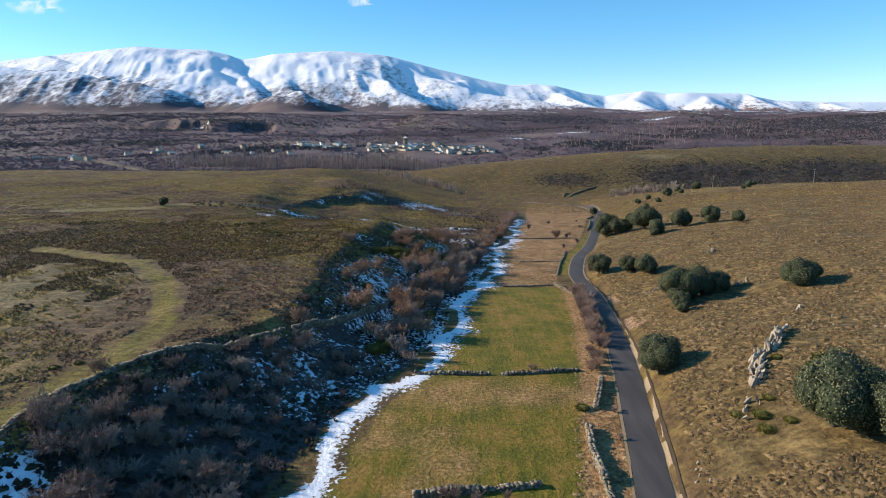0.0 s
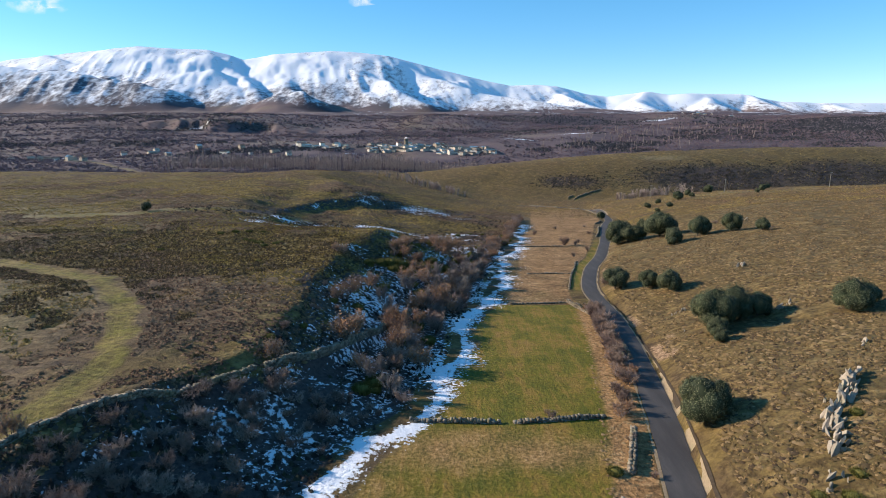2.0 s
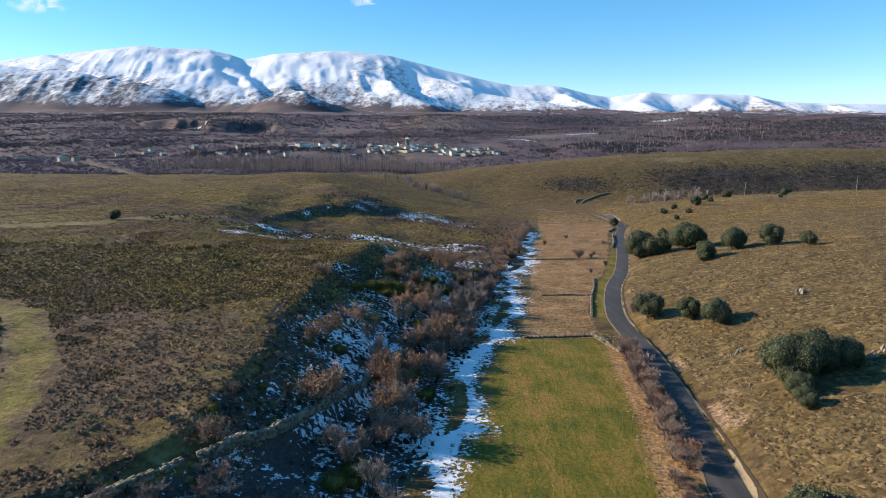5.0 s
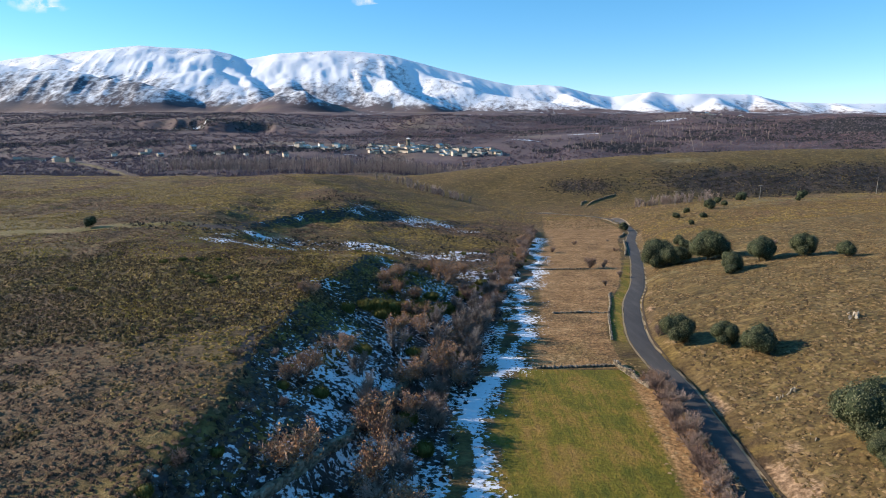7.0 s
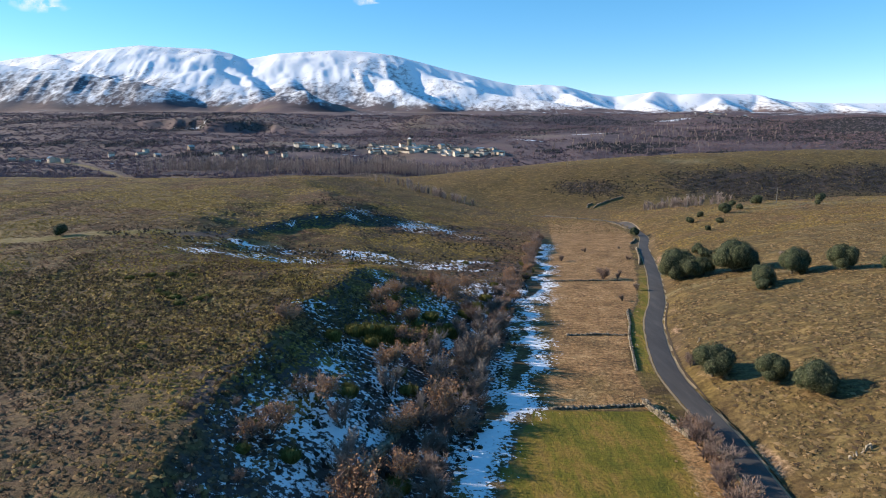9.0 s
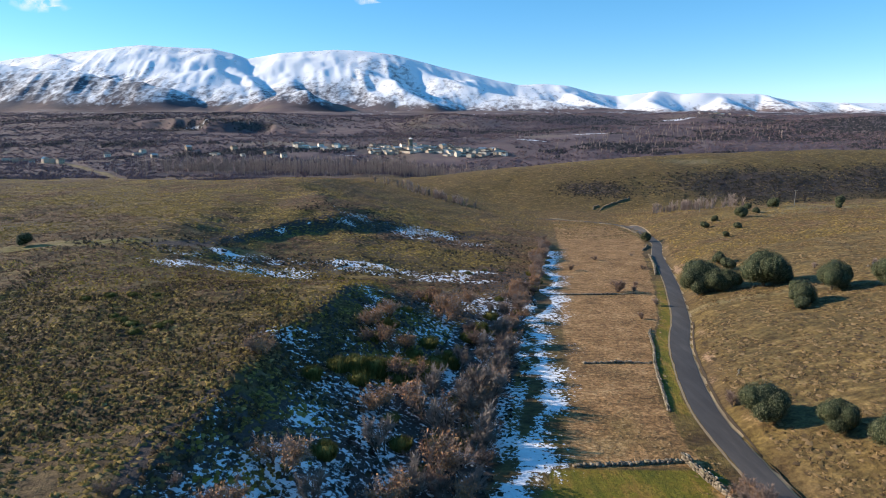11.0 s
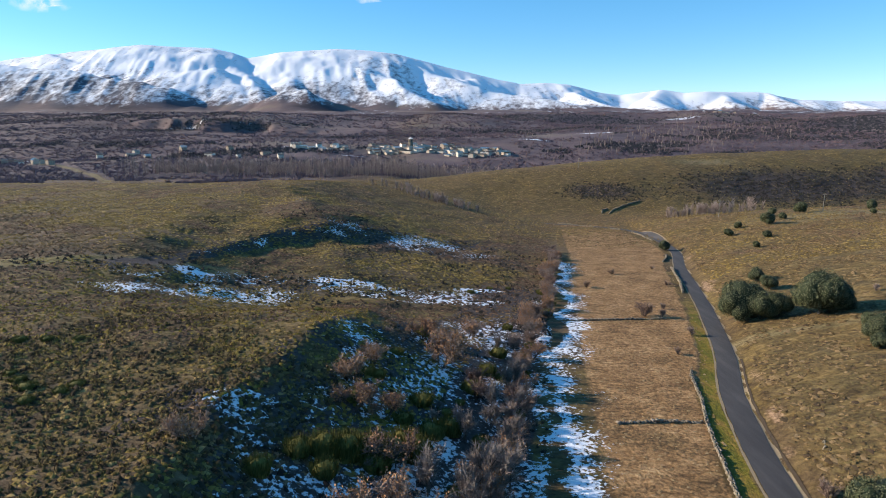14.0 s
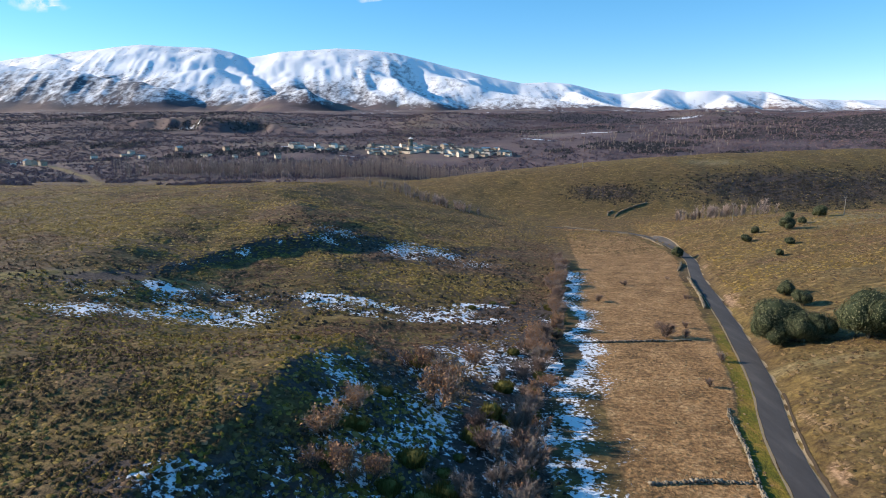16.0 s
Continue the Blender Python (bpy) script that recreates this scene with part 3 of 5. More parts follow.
bearing = 784 + 1085 * Xg / np.maximum(Yg, 500)
line_low = 225 + 135 * smooth(350, 240, bearing) + 60 * smooth(440, 480, bearing) * smooth(640, 590, bearing) - 70 * smooth(850, 1150, bearing)
field = 0.41 + 0.27 * smooth(line_low - 150, line_low + 130, Zg) + 0.09 * fbm(Xg, Yg, 420, 4, 81) + 0.05 * ridged(Xg, Yg * 0.6, 160, 3, 82)
slope = np.hypot(np.gradient(Zg, axis=0) / np.gradient(Yg, axis=0), np.gradient(Zg, axis=1) / np.gradient(Xg, axis=1))
field = field - 0.24 * smooth(180, 125, Zg) - 0.10 * smooth(0.45, 0.8, slope) + 0.05 * smooth(0.3, 0.1, slope)
put_mask("snowfield", np.where(alpine > 0.2, field, 0))


ROAD_END = [(113.5, 428), (114, 450), (109, 474), (97, 489), (78, 502), (50, 520), (25, 560), (5, 620)]


def lane_course():
    """Evenly spaced places along the lane and the direction to its right."""
    pts = np.concatenate([ROAD[ROAD[:, 1] < 410], np.array(ROAD_END)])
    way = np.concatenate([[0], np.cumsum(np.hypot(*np.diff(pts, axis=0).T))])
    s = np.arange(0, way[-1], 1.0)
    xy = np.stack([np.interp(s, way, pts[:, 0]), np.interp(s, way, pts[:, 1])], 1)
    pad = np.pad(xy, ((9, 9), (0, 0)), "edge")
    xy = np.stack([np.convolve(pad[:, k], np.full(19, 1 / 19), "valid") for k in (0, 1)], 1)
    t = unit_rows(np.gradient(xy, axis=0))
    return s, xy, np.stack([t[:, 1], -t[:, 0]], 1)


def unit_rows(v):
    return v / np.maximum(np.linalg.norm(v, axis=-1, keepdims=True), 1e-9)


LANE_S, LANE_XY, LANE_SIDE = lane_course()


def ribbon(name, offsets, lift, mat, label, last=700):
    """A strip along the lane between offsets from its middle."""
    W = np.array(offsets)[None] + 0.12 * vnoise(LANE_S[:last, None] / 2.5, np.array(offsets)[None] * 9, 91) * (np.abs(np.array(offsets)) > 1.9)
    X, Y = LANE_XY[:last, :1] + LANE_SIDE[:last, :1] * W, LANE_XY[:last, 1:] + LANE_SIDE[:last, 1:] * W
    return tagged(new(name, grid_mesh(name, X[::-1], Y[::-1], (land(X, Y) + lift - 0.01 * W * W)[::-1], mat)), label, "road", kind="structure")


ribbon("verge", (-3.1, -2.6, -2.1), 0.06, VERGE, "gravelly dry-grass verge along the asphalt lane")
ribbon("verge", (2.0, 2.3, 2.65), 0.12, VERGE, "gravelly pale verge along the asphalt lane")
ribbon("road", (-2.05, -1.0, 0, 1.0, 2.05), 0.16, ASPHALT, "narrow worn grey asphalt lane without markings")
ribbon("ditch", (2.6, 2.75, 2.95), 0.2, DITCH, "narrow dark earth ditch beside the lane", 390)
# ---------- shared builders ----------
rng = np.random.default_rng(7)


def part(name, me, parent, label=""):
    ob = new(name, me)
    ob.parent = parent
    return tagged(ob, label)


def thing(name, label, category, group=""):
    return tagged(new(name), label, category, group)


def on_land(x, y, sink=0.0):
    return float(land(x, y)) - sink


def unit(v):
    return v / np.maximum(np.linalg.norm(v, axis=-1, keepdims=True), 1e-9)


def cards(centres, normals, size_u, size_v):
    """Small bent leaves: two triangles each, folded along the middle."""
    k = len(centres)
    side = unit(np.cross(normals, rng.normal(size=(k, 3))))
    up = np.cross(normals, side)
    su, sv = size_u[:, None], size_v[:, None]
    a, b = centres - up * sv, centres + up * sv
    c, d = centres + side * su + normals * su * 0.4, centres - side * su + normals * su * 0.4
    verts = np.stack([a, c, b, d], 1).reshape(-1, 3)
    base = np.arange(k)[:, None] * 4
    return verts, np.concatenate([base + [0, 1, 2], base + [0, 2, 3]])


def tubes(starts, ends, r0, r1):
    """Three-sided tapering sticks."""
    k = len(starts)
    way = unit(ends - starts)
    side = unit(np.cross(way, np.where(np.abs(way[:, 2:]) > 0.9, [[1.0, 0, 0]], [[0, 0, 1.0]])))
    other = np.cross(way, side)
    ring = [side * math.cos(q) + other * math.sin(q) for q in (0, 2.094, 4.189)]
    verts = np.stack([starts + r * r0[:, None] for r in ring] + [ends + r * r1[:, None] for r in ring], 1).reshape(-1, 3)
    base = np.arange(k)[:, None] * 6
    faces = np.concatenate([base + f for f in ([0, 1, 4], [0, 4, 3], [1, 2, 5], [1, 5, 4], [2, 0, 3], [2, 3, 5])])
    return verts, faces


def blades(starts, ends, width):
    """Thin single triangles for fine twigs."""
    k = len(starts)
    side = unit(np.cross(ends - starts, rng.normal(size=(k, 3)))) * width[:, None]
    verts = np.stack([starts - side, starts + side, ends], 1).reshape(-1, 3)
    return verts, np.arange(k)[:, None] * 3 + [0, 1, 2]


def joined(*pieces):
    verts, faces, n = [], [], 0
    for v, f in pieces:
        verts.append(v), faces.append(f + n)
        n += len(v)
    return np.concatenate(verts), np.concatenate(faces)


def lumpy(radius, squash, seed, lumps=0.25, level=3, freq=1.6):
    bm = bmesh.new()
    bmesh.ops.create_icosphere(bm, subdivisions=level, radius=1)
    v = np.array([p.co[:] for p in bm.verts])
    f = np.array([[q.index for q in p.verts] for p in bm.faces])
    bm.free()
    s = 1 + lumps * np.array([noise.fractal(Vector(p * freq) + Vector((seed * 7.1, 3, seed)), 0.8, 2.0, 3) for p in v])
    return v * s[:, None] * radius * np.array([1, 1, squash]), f


# ---------- plants ----------
def holm_oak(seed):
    """A wide evergreen oak, 1 m in radius: short trunk, lobed crown of small leaf clumps."""
    r = np.random.default_rng(seed)
    tree = thing("holm_oak", "", "tree")
    lobes = [(np.array([0, 0, 0.78]), 0.74)]
    for k in range(9):
        q = k * 0.7 + r.uniform(0, 0.5)
        lobes.append((np.array([math.cos(q) * 0.55, math.sin(q) * 0.55, r.uniform(0.45, 1.0)]), r.uniform(0.34, 0.52)))
    pieces = []
    # Solid dark core in each lobe, coloured as the shade behind the leaves.
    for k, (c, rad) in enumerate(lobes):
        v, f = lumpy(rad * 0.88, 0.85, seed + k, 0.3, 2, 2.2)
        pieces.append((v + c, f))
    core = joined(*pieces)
    cc, nn = [], []
    for c, rad in lobes:
        k = int(3000 * rad)
        d = unit(r.normal(size=(k, 3)))
        reach = rad * (0.86 + 0.2 * r.random((k, 1)) + 0.08 * np.sin(d[:, :1] * 9 + d[:, 1:2] * 7))
        cc.append(c + d * reach * [1, 1, 0.85])
        nn.append(unit(d + r.normal(size=(k, 3)) * 0.55))
    cc, nn = np.concatenate(cc), np.concatenate(nn)
    keep = cc[:, 2] > 0.1
    cc, nn = cc[keep], nn[keep]
    leaf = cards(cc, nn, r.uniform(0.011, 0.026, len(cc)), r.uniform(0.015, 0.034, len(cc)))
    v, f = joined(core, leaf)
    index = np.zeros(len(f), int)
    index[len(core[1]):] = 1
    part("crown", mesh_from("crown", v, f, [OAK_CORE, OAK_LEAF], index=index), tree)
    ends = np.array([[0.02, 0, 0.5], [0.4, 0.1, 0.75], [-0.3, 0.25, 0.8], [-0.05, -0.38, 0.75]])
    starts = np.array([[0, 0, -0.25], [0, 0, 0.3], [0, 0, 0.35], [0, 0, 0.32]])
    v, f = tubes(starts, ends, np.array([0.1, 0.06, 0.055, 0.05]), np.array([0.07, 0.02, 0.02, 0.02]))
    part("trunk", mesh_from("trunk", v, f, [BARK]), tree, "short grey trunk under the crown")
    return tree


def bare_tree(seed, name, twig_mat, leaves=0, spread=0.75, stems=5, twigs=1100, upright=0.5):
    """A leafless bush or small tree, 1 m high: stems, boughs, a haze of twigs, dead leaves if any."""
    r = np.random.default_rng(seed)
    tree = thing(name, "", "tree")
    q = r.uniform(0, 6.28, stems)
    lean = r.uniform(0.1, 0.45, stems) * spread
    foot = np.stack([np.cos(q), np.sin(q), 0 * q], 1) * 0.05 + [0, 0, -0.06]
    mid = np.stack([np.cos(q) * lean, np.sin(q) * lean, r.uniform(0.35, 0.55, stems)], 1)
    sets = [tubes(foot, mid, np.full(stems, 0.022), np.full(stems, 0.012))]
    nb = stems * 10
    src = r.integers(0, stems, nb)
    t = r.uniform(0.35, 1.0, nb)[:, None]
    start = foot[src] * (1 - t) + mid[src] * t
    way = unit(np.stack([r.normal(size=nb), r.normal(size=nb), r.uniform(0.2, 1.4, nb) + upright], 1) * [spread, spread, 1] + 0.7 * unit(mid[src] * [1, 1, 0.2]))
    tip = start + way * r.uniform(0.2, 0.48, nb)[:, None]
    sets.append(tubes(start, tip, np.full(nb, 0.010), np.full(nb, 0.004)))
    part("stem", mesh_from("stem", *joined(*sets), [BARK]), tree, "grey-brown stems and boughs")
    src = r.integers(0, nb, twigs)
    t = r.uniform(0.25, 1.05, twigs)[:, None]
    a = start[src] * (1 - t) + tip[src] * t
    w = unit(way[src] + r.normal(size=(twigs, 3)) * 0.65 + [0, 0, 0.15])
    b = a + w * r.uniform(0.06, 0.2, twigs)[:, None]
    v, f = blades(a, b, r.uniform(0.004, 0.008, twigs))
    index = np.zeros(len(f), int)
    if leaves:
        pick = r.integers(0, twigs, leaves)
        c = b[pick] + r.normal(size=(leaves, 3)) * 0.015
        lv = cards(c, unit(r.normal(size=(leaves, 3))), r.uniform(0.012, 0.024, leaves), r.uniform(0.014, 0.03, leaves))
        v, f = joined((v, f), lv)
        index = np.concatenate([index, np.ones(len(lv[1]), int)])
    part("crown", mesh_from("crown", v, f, [twig_mat, RUST_LEAF], index=index), tree)
    return tree


def broom(seed):
    """A broom bush, 1 m in radius: a dense spray of green stems."""
    r = np.random.default_rng(seed)
    k = 900
    q, rad = r.uniform(0, 6.28, k), np.sqrt(r.random(k)) * 0.7
    a = np.stack([np.cos(q) * rad, np.sin(q) * rad, 0 * q - 0.08], 1)
    tip = a * [1.35, 1.35, 0] + np.stack([r.normal(size=k) * 0.1, r.normal(size=k) * 0.1, (1.05 - 0.6 * rad ** 2) * r.uniform(0.6, 1.05, k)], 1)
    stems = blades(a, tip, r.uniform(0.02, 0.045, k))
    core = lumpy(0.72, 0.8, seed, 0.3, 2)
    v, f = joined((core[0] + [0, 0, 0.12], core[1]), stems)
    return tagged(new("broom_bush", mesh_from("broom_bush", v, f, [BROOM])), "", "shrub")


def drop(ob):
    for o in (*ob.children_recursive, ob):
        bpy.data.objects.remove(o)


def plant(src, x, y, size, label, group, tall=1.0, sink=0.05):
    ob = copy_thing(src, pose(x, y, on_land(x, y, sink * size), 0, 0, rng.uniform(0, 360)) @ Matrix.Diagonal((size, size, size * tall, 1)))
    ob.scale = (size, size, size * tall)
    return tagged(ob, label, group=group)


oaks = [holm_oak(s) for s in (1, 2, 3, 4)]
OAKS = [(34.4, 87.2, 3.63), (51, 121.5, 4.68), (56.2, 124, 4.09), (60.5, 123.4, 2.69), (48.2, 112.5, 1.75), (49.6, 116.2, 1.99), (73.2, 116.2, 3.63), (76, 117, 2.69), (47.2, 169, 3.92), (53.4, 162.4, 2.84), (56, 155, 3.38), (43.4, 59.5, 5.07), (47.3, 55.3, 3.9), (72.6, 251.5, 5.55), (76, 249, 4.65), (79.5, 247.5, 3.45), (85.8, 242.4, 6.45), (89.5, 243, 4.5), (93.4, 285, 2.5), (91.8, 275, 2.5), (82.2, 219.6, 3.45), (80.2, 216, 1.75), (84, 221.5, 1.88), (94.2, 227.5, 4.05), (98, 230, 2.62), (103.6, 222.5, 4.05), (109.6, 213, 2.62), (128.5, 377.5, 2.25), (151, 388, 3.45), (183, 417, 3.6), (166, 402, 2.12), (142, 397, 2.0), (100.6, 380, 2.75), (222, 420, 2.75), (132, 352, 2.0), (-117, 249, 2.12), (171, 421, 2.38), (119, 335, 1.5), (236, 440, 2.25), (205, 395, 1.62)]
for k, (x, y, s) in enumerate(OAKS):
    plant(oaks[k % 4], x, y, s * 0.93, "large dark green holm oak on the dry hillside" if s > 2.9 else "rounded dark green holm oak bush on dry grass", "holm oaks on the slopes", rng.uniform(1.22, 1.42))
for o in oaks:
    drop(o)

bares = [bare_tree(11, "bare_shrub", TWIG, 0, 0.95, 7, 2200, 0.2), bare_tree(12, "bare_shrub", TWIG, 0, 0.8, 6, 2200, 0.4), bare_tree(13, "bare_tree", TWIG_GREY, 0, 0.65, 4, 2200, 0.6),
         bare_tree(14, "bare_shrub", TWIG, 160, 0.9, 7, 2000, 0.3)]
rusty = [bare_tree(21, "rusty_oak", TWIG, 1100, 0.8, 4, 1500, 0.5), bare_tree(22, "rusty_oak", TWIG, 750, 0.95, 4, 1800, 0.4)]
brooms = [broom(31), broom(32)]
BARE = "leafless purple-brown shrub by the snowy brook"
# hedge along the brook
for y in np.concatenate([np.arange(100, 150, 2.6), np.arange(150, 262, 1.7), np.arange(262, 372, 2.0)]):
    thick = 10.0 if y < 262 else 3.5
    d = rng.uniform(0.2, 1.0) * thick * rng.random() ** 0.6
    x, yy, kind = float(brook_x(y)) - d + (-3.4 if y < 262 else 0.2), y + rng.uniform(-1.2, 1.2), rng.random()
    if kind < 0.68:
        plant(bares[int(rng.integers(0, 4))], x, yy, rng.uniform(2.8, 5.6), BARE, "hedge along the brook", rng.uniform(0.8, 1.05))
    elif kind < 0.86:
        plant(rusty[int(rng.integers(0, 2))], x, yy, rng.uniform(3.6, 6.2), "young oak with rusty dead leaves by the brook", "hedge along the brook")
    else:
        plant(brooms[int(rng.integers(0, 2))], x, yy, rng.uniform(1.0, 2.0), "olive green broom bush in the hedge", "broom bushes")
# bank above the brook
for x, y, s in ((-17, 145.8, 3.4), (-13.2, 196.1, 3.2), (-7.8, 190, 2.8), (-12, 189.1, 3.3), (-26.7, 171.2, 2.4), (-11.2, 203.6, 3), (-15.8, 115.3, 4.2), (-9.5, 129.8, 4.0), (-20.4, 134.3, 3.4), (-6.3, 137, 3.6), (-24.8, 98.3, 2.3), (-13.7, 108, 2.6),
                (-3, 112, 3.3), (-8.7, 166.8, 3.4), (-2.2, 169.5, 4.2), (-5.4, 179.7, 3.6), (-0.1, 212.8, 4.6), (3.1, 220.7, 4.4), (-4.2, 227, 3.4), (6.2, 237.2, 3.6), (-1.1, 154.8, 4.0), (-5.3, 146.4, 3.4), (-45.1, 72.7, 1.8)):
    plant(rusty[int(rng.integers(0, 2))], x, y, s * 1.7, "young oak with rusty dead leaves on the snowy bank", "rusty oaks on the bank")
for x, y, s in ((-10.7, 134.6, 5.2), (-3.2, 149.7, 5.4), (0.5, 164.1, 5.6), (4.2, 175.5, 5.2), (-6.2, 119.4, 4.6), (-12.8, 142.9, 4.0), (3.1, 190.2, 4.6), (8.3, 201.5, 4.4), (6.2, 164.7, 6.0), (3.1, 171.7, 6.4), (8.7, 180.1, 5.6), (10.3, 189.4, 5.4), (5.7, 178.1, 6.6), (-1.1, 175.5, 5.6), (11.9, 210.2, 5.2), (1, 222.7, 5.8), (-7.5, 156.2, 5.0)):
    plant(bares[2], x, y, s * 1.2, "tall leafless grey tree on the snowy bank", "bare trees on the bank")
for k in range(165):
    y = rng.uniform(44, 96)
    d = rng.uniform(0.05, 0.95) * np.interp(y, [44, 60, 92], [34, 30, 20])
    x = float(brook_x(y)) - d - 1.5
    if abs(x + 47) < 8 and abs(y - 52) < 6:
        continue
    plant(bares[(0, 0, 1, 3)[k % 4]], x, y, rng.uniform(1.4, 3.0) * (1.7 if y < 66 else 1.1), "dense leafless purple-brown scrub on the shaded bank", "bank scrub", rng.uniform(0.75, 1.0))
for x, y, s in ((-38.5, 47, 5.2), (-35, 49.5, 5.6), (-32, 48, 4.6), (-36.5, 52.5, 4.4), (-29, 51, 4.2), (-31, 55.5, 3.8), (-27.5, 56.5, 3.8), (-25, 60.5, 3.6), (-34.5, 58, 3.4), (-3.5, 55, 2.6), (-6, 55.5, 2.3)):
    plant(bares[(0, 1)[int(x) % 2]], x, y, s, "large dense purple-brown leafless shrub on the shaded bank", "bank scrub", 0.8)
for k in range(84):
    y = rng.uniform(92, 240)
    x = float(brook_x(y)) - rng.uniform(6, 32)
    if float(line_gap(np.array(x), np.array(y), BANK_WALL)) < 2.5:
        continue
    plant((bares[0], bares[1], brooms[0], brooms[1])[k % 4], x, y, rng.uniform(0.9, 2.2), "low shrub among snow on the shaded bank", "bank scrub", 0.9)
for x, y, s in ((-13.9, 177.5, 1.9), (-11.3, 178.7, 2.1), (-8.6, 180.5, 2.2), (-5.9, 181.9, 2.0), (-3.3, 182.7, 2.2), (-16.4, 175.7, 1.6), (-7.6, 178, 1.8), (-1.1, 189.3, 1.9), (1.5, 191.3, 1.8), (5.2, 206, 1.7), (-4.8, 184.7, 1.7), (-12.9, 173.3, 1.5), (3.1, 163.5, 1.6), (-19.2, 169.9, 1.4), (8.4, 215.8, 1.6), (11.5, 227.4, 1.6)):
    plant(brooms[int(rng.integers(0, 2))], x, y, s * 1.3, "tall olive-green broom bush among snow on the bank", "broom bushes", rng.uniform(0.95, 1.25))
# broom on the heath
for x, y, s in ((-52.1, 182.1, 1.5), (-49.9, 178.8, 1.3), (-54.7, 184.3, 1.2), (-47.1, 181.2, 1.1), (-57.2, 186.2, 1.0), (-46.6, 183.5, 1.2), (-68.2, 196.3, 1.2), (-64.2, 197.8, 1.3), (-60.1, 198.1, 1.1), (-56, 199.1, 1.0), (-75.1, 171.1, 1.0), (-43.1, 152.2, 0.8),
                (-70.2, 80.2, 0.9), (-72, 84, 0.8), (-66.1, 83.1, 0.7), (-52.2, 74.8, 0.8), (-49.6, 76.1, 0.7), (37.5, 62, 1.1), (38.5, 65, 1.2), (36.4, 66.5, 1.0), (40.5, 62.5, 0.9), (46, 66, 1.1), (48, 70, 1.2), (50, 74, 1.0), (44, 64, 0.9), (20.6, 79, 1.2),
                (41, 68, 1.0), (6.3, 211.8, 1.3), (-9.6, 180.5, 1.5), (-6.4, 183.5, 1.3), (-3.2, 186.3, 1.4), (-12.6, 183.4, 1.1), (1, 195.9, 1.2), (-24.6, 224.7, 1.0), (52, 76, 1.0), (47.5, 78, 0.9), (8, 285, 1.3), (14, 290, 1.2), (20, 292, 1.1)):
    plant(brooms[int(rng.integers(0, 2))], x, y, s, "yellow-green broom bush on the heath", "broom bushes", rng.uniform(0.6, 0.85))
# hedge between meadow and lane
for y in np.arange(93, 153, 1.35):
    x = float(road_x(y)) - rng.uniform(3.0, 5.2) - (1.0 if y < 104 else 0)
    if rng.random() < 0.82:
        plant(bares[(0, 1, 3, 1)[int(rng.integers(0, 4))]], x, y, rng.uniform(2.2, 4.0) * (0.65 if y < 104 else 1), "leafless reddish-brown roadside shrub", "roadside hedge")
    else:
        plant(rusty[1], x, y, rng.uniform(2.2, 3.4), "roadside oak sapling with rusty leaves", "roadside hedge")
for x, y, s in ((-5.6, 98, 3.0), (15.5, 92.9, 1.7), (26, 95, 1.6), (53, 263, 5.0), (57.5, 262, 2.6), (59, 246, 2.8), (46.5, 176, 3.0), (50.4, 232, 2.2), (61, 270, 2.2), (46, 298, 3), (73, 300, 2.2), (60, 320, 2.4), (25, 78, 1.2), (23.5, 70, 1.2),
                (24.8, 86, 1.4), (1, 57.5, 2.4), (4, 57, 2.2), (7, 57.3, 1.4), (105, 252, 2.2), (110, 248, 2), (116, 244, 1.8), (78, 330, 1.6)):
    plant(bares[int(rng.integers(0, 2))], x, y, s, "lone leafless brown shrub in dry grass", "scattered bare shrubs")
for o in bares + rusty + brooms:
    drop(o)


